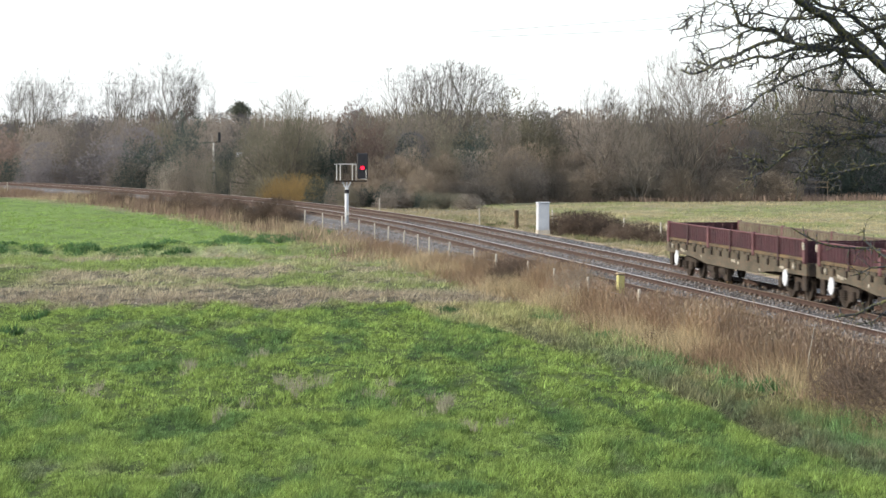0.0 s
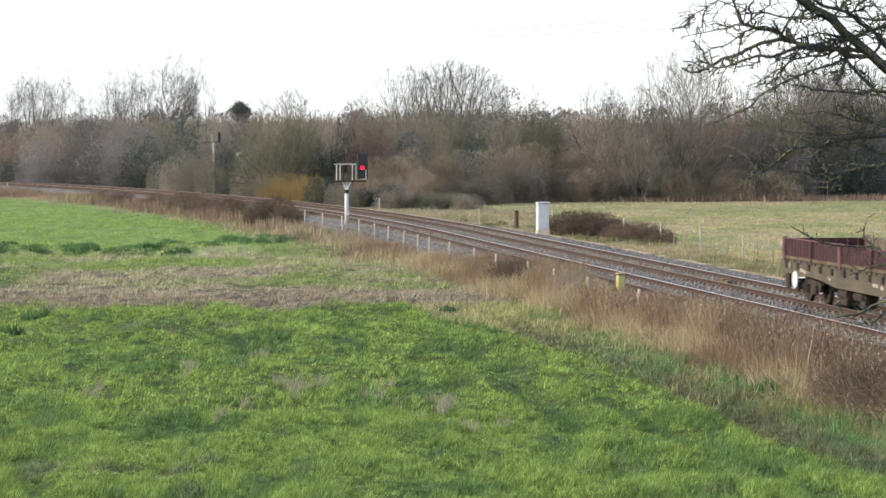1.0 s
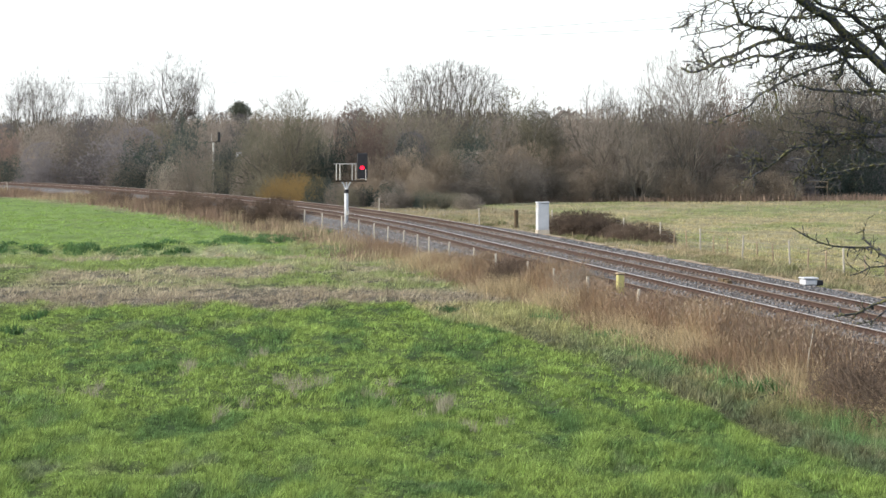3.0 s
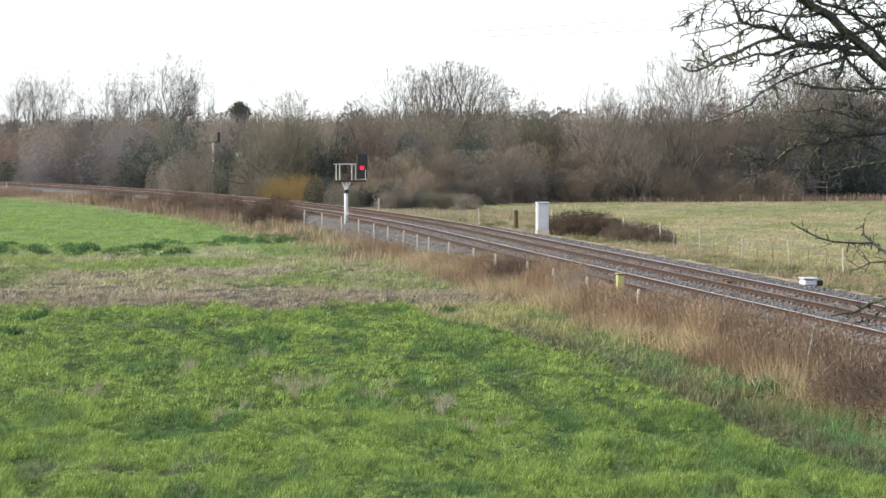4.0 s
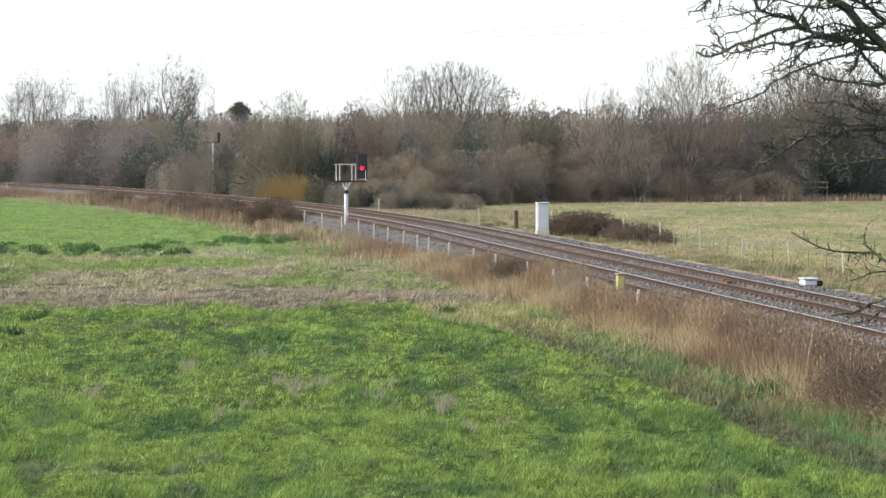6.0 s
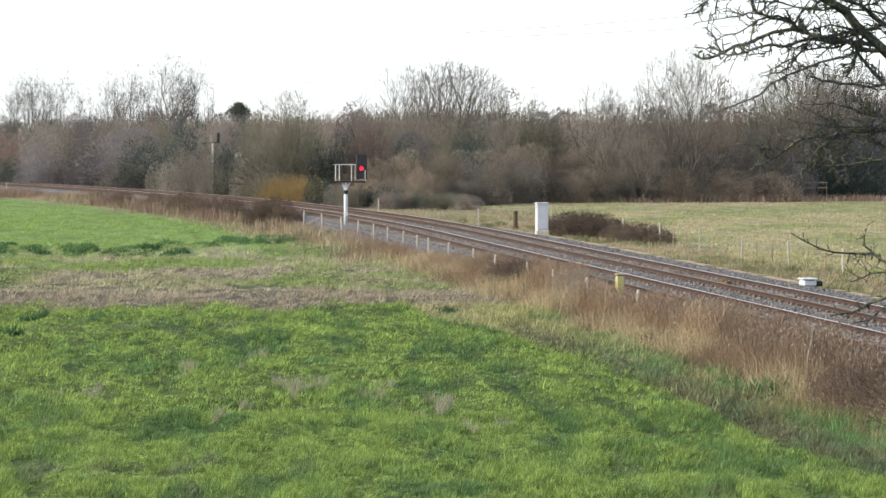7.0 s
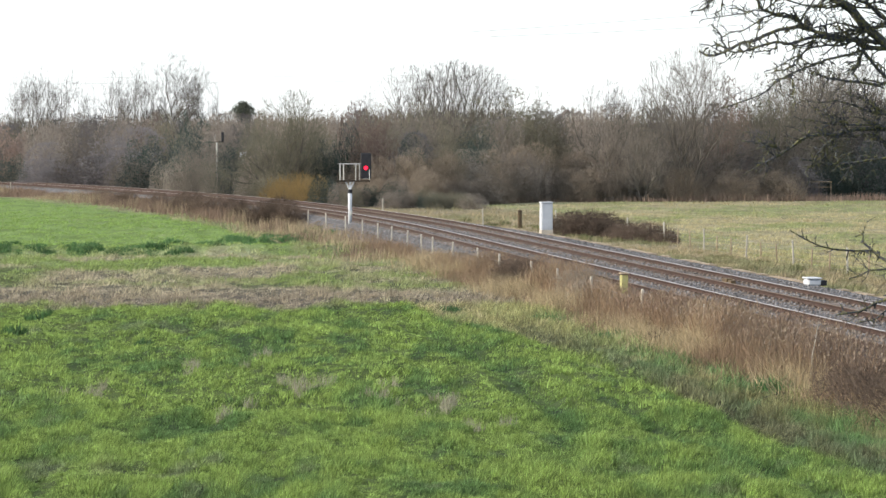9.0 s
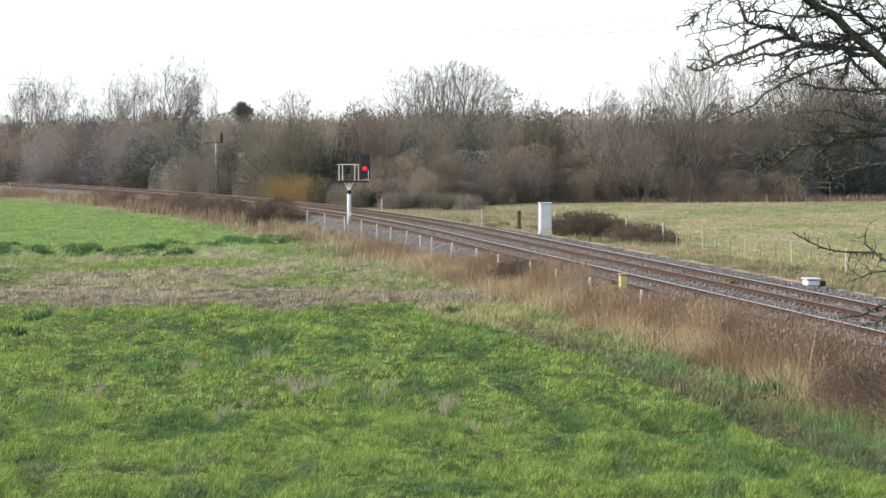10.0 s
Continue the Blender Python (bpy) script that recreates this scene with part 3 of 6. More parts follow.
def leafy_plants():
    """Dark broad-leaved docks and nettles in clumps."""
    rng = np.random.RandomState(31)
    spots = [(-14.0, 94.5, 0.5, 0.45), (-13.3, 84.8, 0.4, 0.42), (-9.2, 83.5, 0.25, 0.25), (3.3, 92.0, 0.7, 0.35), (5.2, 84.0, 0.6, 0.35), (6.4, 96.0, 0.6, 0.4), (0.2, 96.5, 0.5, 0.3), (7.9, 66.5, 0.5, 0.45)]
    for k in range(66):
        spots.append((-28 + 0.2 * k + rng.randn() * 0.5, 146 + rng.randn() * 1.6, 0.6, 0.08 + 0.3 * rng.rand() ** 2))
    for k in range(70):
        f = rng.rand()
        spots.append((-14.5 + 8 * f + rng.randn() * 0.8, 150 + 26 * f + rng.randn() * 4, 0.5, 0.2 + 0.25 * rng.rand()))
    for k in range(60):
        x, y, _ = along(30 + 110 * rng.rand(), 6.2 + 3.2 * rng.rand())
        spots.append((x, y, -0.45, 0.15 + 0.25 * rng.rand()))
    xs, ys, hs, cs = [], [], [], []
    for x, y, r, h in spots:
        tone = np.array((0.06, 0.125, 0.045)) if r > 0 else np.array((0.135, 0.14, 0.065))
        r, n = abs(r), 150
        d = r * np.sqrt(rng.rand(n))
        a = rng.rand(n) * tau
        xs.append(x + d * np.cos(a))
        ys.append(y + d * np.sin(a))
        hs.append(h * (1 - 0.5 * d / r) * (0.5 + 0.7 * rng.rand(n)))
        cs.append(tone * (0.6 + 0.9 * rng.rand(n, 1)) * (0.8 + 0.5 * rng.rand()))
    ob = blades("dock_plants", np.concatenate(xs), np.concatenate(ys), np.concatenate(hs), 0.07, np.concatenate(cs), MAT_LEAF, rng, 1.0, plain=True)
    tagged(ob, "dark green clumps of docks and nettles in the pasture", "wild plants", kind="stuff")


# ---------------------------------------------------------------- railway
def sweep(name, profile, u, s_list, mat, parent=None, zoff=0.0):
    """Sweeps a closed profile of (side, height) along the line at u."""
    k, rings = len(profile), []
    for s in s_list:
        for a, b in profile:
            x, y, _ = along(s, u + a)
            rings.append((x, y, b + zoff))
    m = len(s_list)
    i = (np.arange(m - 1)[:, None] * k + np.arange(k)[None]).ravel()
    j = (np.arange(m - 1)[:, None] * k + (np.arange(k)[None] + 1) % k).ravel()
    return array_mesh(name, np.array(rings), np.stack([i, j, j + k, i + k], 1), mat, parent)


TRACK_S = np.concatenate([np.arange(-140, 90, 6.0), np.arange(90, 420, 4.0)])
RAIL_U = {"far": (0.0, -1.505), "near": (-3.405, -4.91)}
SLEEPER = 0.65


def railway():
    bed = sweep("ballast", [(-7.0, -1.0), (-6.2, -0.62), (-5.5, -0.22), (-4.2, -0.19), (-2.9, -0.20), (-2.0, -0.20), (-0.7, -0.19),
                            (0.6, -0.22), (1.5, -0.52), (4.7, -0.70), (5.3, -1.0)], 0.0, TRACK_S, MAT_BED)
    tagged(bed, "grey crushed-stone ballast bed stained brown between the rails", "ballast", kind="structure")
    foot = [(-0.068, -0.16), (0.068, -0.16), (0.068, -0.145), (0.012, -0.125), (0.012, -0.05), (0.035, -0.035), (0.035, -0.006),
            (-0.035, -0.006), (-0.035, -0.035), (-0.012, -0.05), (-0.012, -0.125), (-0.068, -0.145)]
    head = [(-0.036, -0.012), (0.036, -0.012), (0.034, 0.0), (-0.034, 0.0)]
    bm = bmesh.new()
    box(bm, 2.5, 0.25, 0.17, (0, 0, -0.085), 0.02)
    for sx in (-0.7525, 0.7525):
        box(bm, 0.36, 0.2, 0.03, (sx, 0, 0.012))
        for k in (-0.13, 0.13):
            box(bm, 0.07, 0.12, 0.06, (sx + k, 0, 0.035), 0.01)
    first = None
    for side, (ua, ub) in RAIL_U.items():
        road = thing("railway_track", Matrix.Identity(4), "rusty steel rails with polished heads on concrete sleepers", "railway track", "two parallel tracks", "structure")
        for u in (ua, ub):
            rail = sweep("rail", foot, u, TRACK_S, MAT_RUST, road)
            rail.parent = road
            tagged(rail, "rusty brown rail")
            h = sweep("running_surface", head, u, TRACK_S, MAT_SHINE if u == ua else MAT_TAN, rail)
            tagged(h, "polished bright rail top" if u == ua else "dull tan rail top")
        mid = (ua + ub) / 2
        count = 0
        far_sl = bmesh.new()
        for i in range(-40, 560):
            s = i * SLEEPER
            x, y, hd = along(s, mid)
            m = Matrix.Translation((x, y, -0.185 + 0.008 * random.uniform(-1, 1))) @ Matrix.Rotation(hd + random.uniform(-0.01, 0.01), 4, "Z")
            if -5 <= i < 250:
                if first is None:
                    first = part("sleeper", bm, MAT_SLEEPER, road)
                    first.matrix_basis = m
                else:
                    shared("sleeper", first, m, road)
            else:
                box(far_sl, 2.5, 0.25, 0.17, m @ Vector((0, 0, -0.085)), 0, Matrix.Rotation(hd, 3, "Z"))
        tagged(part("sleepers_far_off", far_sl, MAT_SLEEPER, road), kind="stuff")
    # loose stones
    rng = np.random.RandomState(4)
    n = 20000
    s = 5 + 110 * rng.rand(n) ** 1.2
    u = -6.2 + 10.6 * rng.rand(n)
    zprof = np.interp(u, [-7, -6.2, -5.5, -4.2, -2.9, -2.0, -0.7, 0.6, 1.5, 4.7], [-1, -0.62, -0.22, -0.19, -0.20, -0.20, -0.19, -0.22, -0.52, -0.70])
    c, sn = cos(LINE_H), sin(LINE_H)
    xy = np.array([along(a, b)[:2] for a, b in zip(s, u)])
    r = 0.03 + 0.035 * rng.rand(n)
    octa = np.array([(1, 0, 0), (0, 1, 0), (-1, 0, 0), (0, -1, 0), (0, 0, 0.8), (0, 0, -0.8)], float)
    v = octa[None] * (0.7 + 0.6 * rng.rand(n, 6, 1)) * r[:, None, None]
    a = rng.rand(n) * tau
    v = np.stack([v[..., 0] * np.cos(a)[:, None] - v[..., 1] * np.sin(a)[:, None], v[..., 0] * np.sin(a)[:, None] + v[..., 1] * np.cos(a)[:, None], v[..., 2]], -1)
    v += np.concatenate([xy, zprof[:, None] + 0.015], 1)[:, None]
    tri = np.array([(0, 1, 4), (1, 2, 4), (2, 3, 4), (3, 0, 4), (1, 0, 5), (2, 1, 5), (3, 2, 5), (0, 3, 5)])
    faces = (np.arange(n)[:, None, None] * 6 + tri[None]).reshape(-1, 3)
    ob = array_mesh("loose_stones", v.reshape(-1, 3), faces, MAT_STONE)
    tagged(ob, "grey loose ballast stones between and beside the rails", "stones", kind="stuff")


def troughing():
    """Concrete cable trough with lids beside the far rail."""
    root = thing("cable_trough", Matrix.Identity(4), "pale concrete cable trough with loose lids beside the line", "cable trough", kind="structure")
    bm = bmesh.new()
    box(bm, 0.36, 0.96, 0.24, (0, 0, 0.02), 0.012)
    first = None
    for i in range(110):
        s = 8 + i * 1.0
        x, y, hd = along(s, 5.2)
        m = Matrix.Translation((x, y, -0.88 + random.uniform(-0.015, 0.015))) @ Matrix.Rotation(hd + random.uniform(-0.02, 0.02), 4, "Z")
        if random.random() < 0.35:
            continue
        if first is None:
            first = part("lid", bm, MAT_TIMBER, root, "weathered concrete lid")
            first.matrix_basis = m
        else:
            shared("lid", first, m, root)


def fences():
    post = bmesh.new()
    box(post, 0.08, 0.08, 1.75, (0, 0, 0.33), 0.018)
    stake = bmesh.new()
    rod(stake, (0, 0, -0.5), (0, 0, 0.95), 0.04, 0.035, 7)
    kinds = {}
    for u, s_list, label, wires in (
            (10.2, [44.0 + 8.9 * k for k in range(10)], "pale concrete fence post beside the far field", 5),
            (-6.35, [22, 30, 38, 44, 50, 57, 63, 70, 76.5, 80, 86, 92, 97.5, 104, 111, 118.5, 126, 133, 243, 251, 258, 266], "pale concrete fence post in dead grass", 4),
            (6.0, [128, 158, 204, 212, 220, 228, 236], "pale fence post below the wood", 3)):
        line = thing("wire_fence", Matrix.Identity(4), "wire fence with pale concrete posts along the line", "fence", "railway fences")
        for k, s in enumerate(s_list):
            x, y, hd = along(s, u + random.uniform(-0.05, 0.05))
            m = Matrix.Translation((x, y, z_at(x, y))) @ Matrix.Rotation(hd, 4, "Z") @ pose(0, 0, 0, random.uniform(-3, 3), random.uniform(-3, 3))
            if "post" not in kinds:
                kinds["post"] = part("post", post, MAT_PALE, line)
                kinds["post"].matrix_basis = m
                kinds["stake"] = part("stake", stake, MAT_TIMBER, line)
                x, y, hd = along(s + 2.9, u)
                kinds["stake"].matrix_basis = Matrix.Translation((x, y, z_at(x, y)))
            else:
                shared("post", kinds["post"], m, line)
            if k + 1 < len(s_list) and u > 10:
                gap = s_list[k + 1] - s
                for q in (0.33, 0.66):
                    x, y, hd = along(s + gap * q, u)
                    shared("stake", kinds["stake"], Matrix.Translation((x, y, z_at(x, y))) @ pose(0, 0, 0, random.uniform(-4, 4), random.uniform(-4, 4)), line)
        for w in range(wires):
            zz = 0.15 + 0.95 * w / wires
            ss = np.linspace(s_list[0], s_list[-1], 60)
            pts = [along(s, u) for s in ss]
            g = [z_at(p[0], p[1]) + zz for p in pts]
            segs = [(Vector((p[0], p[1], a)), Vector((q[0], q[1], b)), 0.004, 0.004) for p, q, a, b in zip(pts, pts[1:], g, g[1:])]
            prisms("wire", segs, MAT_WIRE, line, 3)


def prisms(name, segs, mat, parent=None, sides=4, tips=False):
    """Tapered rods for a list of (start, end, radius, radius), in one mesh."""
    p0 = np.array([tuple(s[0]) for s in segs])
    p1 = np.array([tuple(s[1]) for s in segs])
    r0 = np.array([s[2] for s in segs])
    r1 = np.array([s[3] for s in segs])
    d = p1 - p0
    d /= np.maximum(np.linalg.norm(d, axis=1), 1e-6)[:, None]
    ref = np.where(np.abs(d[:, 2:3]) > 0.9, np.array([[1.0, 0, 0]]), np.array([[0, 0, 1.0]]))
    a = np.cross(d, ref)
    a /= np.linalg.norm(a, axis=1)[:, None]
    b = np.cross(d, a)
    n = len(segs)
    ang = np.arange(sides) * tau / sides
    ring = a[:, None] * np.cos(ang)[None, :, None] + b[:, None] * np.sin(ang)[None, :, None]
    k = np.arange(sides)
    if tips:
        v = np.concatenate([p0[:, None] + ring * r0[:, None, None], p1[:, None]], 1)
        f = np.stack([k, (k + 1) % sides, np.full(sides, sides)], 1)
        faces = (np.arange(n)[:, None, None] * (sides + 1) + f[None]).reshape(-1, 3)
    else:
        v = np.concatenate([p0[:, None] + ring * r0[:, None, None], p1[:, None] + ring * r1[:, None, None]], 1)
        f = np.stack([k, (k + 1) % sides, (k + 1) % sides + sides, k + sides], 1)
        faces = (np.arange(n)[:, None, None] * 2 * sides + f[None]).reshape(-1, 4)
    return array_mesh(name, v.reshape(-1, 3), faces, mat, parent, smooth=not tips)


def slivers(name, segs, mat, parent=None):
    """One thin tapering sliver for each twig."""
    p0 = np.array([tuple(s[0]) for s in segs])
    p1 = np.array([tuple(s[1]) for s in segs])
    r0 = np.array([s[2] for s in segs])
    d = p1 - p0
    a = np.cross(d, np.random.RandomState(len(segs)).randn(len(segs), 3))
    a /= np.maximum(np.linalg.norm(a, axis=1), 1e-6)[:, None]
    v = np.stack([p0 - a * r0[:, None], p0 + a * r0[:, None], p1], 1)
    return array_mesh(name, v.reshape(-1, 3), np.arange(3 * len(segs)).reshape(-1, 3), mat, parent)


def signal(name, m, scale=1.0, lit=True):
    """Colour-light signal on a tubular post with a caged platform."""
    root = thing(name, m, "white tubular railway signal with railed platform and red light" if lit else "distant railway signal seen from behind on a pale post", "railway signal")
    part("base", box(bmesh.new(), 0.7, 0.7, 0.75, (0, 0, -0.2), 0.03), MAT_CONC, root, "concrete base")
    bm = rod(bmesh.new(), (0, 0, 0.15), (0, 0, 2.55), 0.125, 0.125, 20)
    part("post", bm, MAT_WHITE, root, "white tubular post", True)
    part("ladder_box", box(bmesh.new(), 0.14, 0.12, 0.30, (0.08, -0.15, 1.05), 0.015), MAT_GALV, root)
    bm = rod(bmesh.new(), (0, 0, 2.28), (0, 0, 2.52), 0.15, 0.15, 20)
    part("collar", bm, MAT_BLACK, root, "dark clamp collar")
    bm = bmesh.new()
    rod(bm, (0, 0, 2.5), (-0.26, 0, 2.98), 0.05, 0.05, 8)
    rod(bm, (0, 0, 2.5), (0.26, 0, 2.98), 0.05, 0.05, 8)
    rod(bm, (0, 0, 2.5), (0, 0.3, 2.98), 0.04, 0.04, 8)
    part("bracket", bm, MAT_WHITE, root, "white forked bracket")
    bm = bmesh.new()
    for y in (-0.42, 0.42):
        box(bm, 1.88, 0.05, 0.10, (0.3, y, 3.04), 0.008)
    for x in (-0.62, 1.22):
        box(bm, 0.05, 0.84, 0.09, (x, 0, 3.04), 0.008)
    deck = part("platform", bm, MAT_GRIME, root, "dark grated platform")
    for k in range(12):
        part("slat", box(bmesh.new(), 0.03, 0.82, 0.03, (-0.55 + 1.7 * k / 11, 0, 3.06)), MAT_GALV, deck)
    for y in (-0.40, 0.40):
        for x in (-0.62, -0.40, 0.36, 0.60, 1.22):
            if y > 0 and x > 0.5:
                continue
            h = 1.05 if x < 1 else 0.72
            part("stanchion", rod(bmesh.new(), (x, y, 3.05), (x, y, 3.05 + h), 0.019, 0.019, 8), MAT_GALV, root)
        part("handrail", rod(bmesh.new(), (-0.78 if y < 0 else -0.64, y, 4.10), (0.62, y, 4.10), 0.022, 0.022, 8), MAT_GALV, root)
    part("side_rail", rod(bmesh.new(), (-0.62, -0.4, 4.10), (-0.62, 0.4, 4.10), 0.024, 0.024, 8), MAT_GALV, root)
    part("side_rail", rod(bmesh.new(), (-0.62, -0.4, 3.58), (-0.62, 0.4, 3.58), 0.022, 0.022, 8), MAT_GALV, root)
    hd = part("head", box(bmesh.new(), 0.66, 0.10, 1.60, (0.99, -0.05, 3.97), 0.05), MAT_BLACK, root, "black backboard of the signal head")
    part("lamp_case", box(bmesh.new(), 0.42, 0.22, 0.95, (0.99, 0.11, 3.9), 0.03), MAT_BLACK, hd)
    if lit:
        bm = rod(bmesh.new(), (0.99, -0.135, 3.86), (0.99, -0.105, 3.86), 0.12, 0.12, 24)
        part("red_lamp", bm, MAT_RED, hd, "glowing red signal light")
    bm = bmesh.new()
    for k in range(13):
        a0, a1 = pi * k / 13, pi * (k + 1) / 13
        p = [(0.99 + 0.16 * cos(a), z, 3.86 + 0.16 * sin(a)) for a, z in ((a0, -0.10), (a1, -0.10), (a1, -0.34), (a0, -0.34))]
        bm.faces.new([bm.verts.new(q) for q in p])
    bmesh.ops.solidify(bm, geom=bm.faces[:], thickness=0.008)
    part("hood", bm, MAT_BLACK, hd)
    part("white_strip", box(bmesh.new(), 0.28, 0.012, 0.02, (0.99, -0.108, 3.19), 0.0), MAT_WHITE, hd)
    root.scale = (scale,) * 3
    return root


def cabinet(m):
    root = thing("trackside_cabinet", m, "tall white steel relay cabinet beside the ballast", "cabinet")
    part("plinth", box(bmesh.new(), 0.74, 0.62, 0.48, (0, 0, -0.13), 0.02), MAT_CONC, root)
    body = part("body", box(bmesh.new(), 0.68, 0.56, 1.62, (0, 0, 0.91), 0.015), MAT_WHITE, root)
    part("roof", box(bmesh.new(), 0.76, 0.66, 0.07, (0, 0, 1.755), 0.02), MAT_WHITE, root)
    d = part("door", box(bmesh.new(), 0.60, 0.03, 1.48, (0, -0.285, 0.92), 0.012), MAT_WHITE, root)
    part("handle", box(bmesh.new(), 0.03, 0.03, 0.16, (0.22, -0.315, 0.95), 0.008), MAT_GALV, d)
    for z in (0.4, 1.45):
        part("hinge", rod(bmesh.new(), (-0.30, -0.30, z), (-0.30, -0.30, z + 0.12), 0.014), MAT_GALV, d)
    part("side_door", box(bmesh.new(), 0.03, 0.48, 1.48, (-0.345, 0, 0.92), 0.012), MAT_WHITE, root)
    bm = bmesh.new()
    for k in range(5):
        box(bm, 0.012, 0.3, 0.02, (-0.366, 0, 1.45 + 0.04 * k))
    part("vent", bm, MAT_GALV, root)
    return root


def at_line(s, u, z=None, turn=0.0):
    x, y, h = along(s, u)
    return Matrix.Translation((x, y, z_at(x, y) if z is None else z)) @ Matrix.Rotation(h + radians(turn), 4, "Z")


def trackside():
    signal("railway_signal", Matrix.Translation((-6.0, 171.5, -0.68)) @ Matrix.Rotation(0.0, 4, "Z"))
    cabinet(at_line(105.8, 5.06, -0.58))
    # yellow marker post
    root = thing("marker_post", at_line(35.1, -5.85), "stubby yellow-painted concrete post with flat cap in dead weeds", "post")
    part("shaft", box(bmesh.new(), 0.25, 0.25, 1.4, (0, 0, 0.7), 0.04), MAT_YELLOW, root)
    part("cap", box(bmesh.new(), 0.31, 0.31, 0.08, (0, 0, 1.44), 0.03), MAT_TIMBER, root)
    # magnet ramp between the rails
    root = thing("track_ramp", at_line(41.4, -0.6, -0.19), "dirty yellow magnet ramp box between the rails", "track equipment")
    bm = prism(bmesh.new(), [(-0.14, 0.0), (0.14, 0.0), (0.11, 0.16), (-0.11, 0.16)], -0.35, 0.35)
    part("housing", bm, MAT_CURB, root)
    bm = prism(bmesh.new(), [(-0.10, 0.0), (0.10, 0.0), (0.07, 0.12), (-0.07, 0.12)], -0.85, -0.37)
    part("ramp", bm, MAT_CURB, root)
    # white equipment box in the cess
    root = thing("lineside_box", at_line(47.6, 4.4, -0.70), "low white domed equipment housing on the ballast shoulder", "equipment box")
    part("body", box(bmesh.new(), 0.55, 0.7, 0.28, (0, 0, 0.16), 0.07), MAT_WHITE, root)
    part("lid", box(bmesh.new(), 0.62, 0.78, 0.06, (0, 0, 0.32), 0.025), MAT_WHITE, root)
    part("tail_box", box(bmesh.new(), 0.3, 0.3, 0.22, (0.42, 0, 0.13), 0.03), MAT_BLACK, root)
    # bare sapling in the brambles
    x, y, _ = along(8.5, -7.0)
    root = thing("sapling", Matrix.Translation((x, y, z_at(x, y))), "thin pale bare sapling leaning out of the brambles", "sapling")
    bm = bmesh.new()
    pts = [(0, 0, -0.1), (0.04, 0, 0.35), (0.05, 0.02, 0.75), (0.13, 0, 1.15), (0.20, 0, 1.6)]
    for k, (a, b) in enumerate(zip(pts, pts[1:])):
        rod(bm, a, b, 0.022 - 0.004 * k, 0.018 - 0.004 * k, 6)
    part("stem", bm, MAT_PALE, root)
    # timber gate post
    root = thing("gate_post", at_line(124, 7.6), "weathered dark timber gate post in rough grass", "post")
    part("shaft", box(bmesh.new(), 0.26, 0.26, 1.3, (0, 0, 0.6), 0.05), MAT_CURB, root)


# ---------------------------------------------------------------- wagons
HALF_W = 1.32


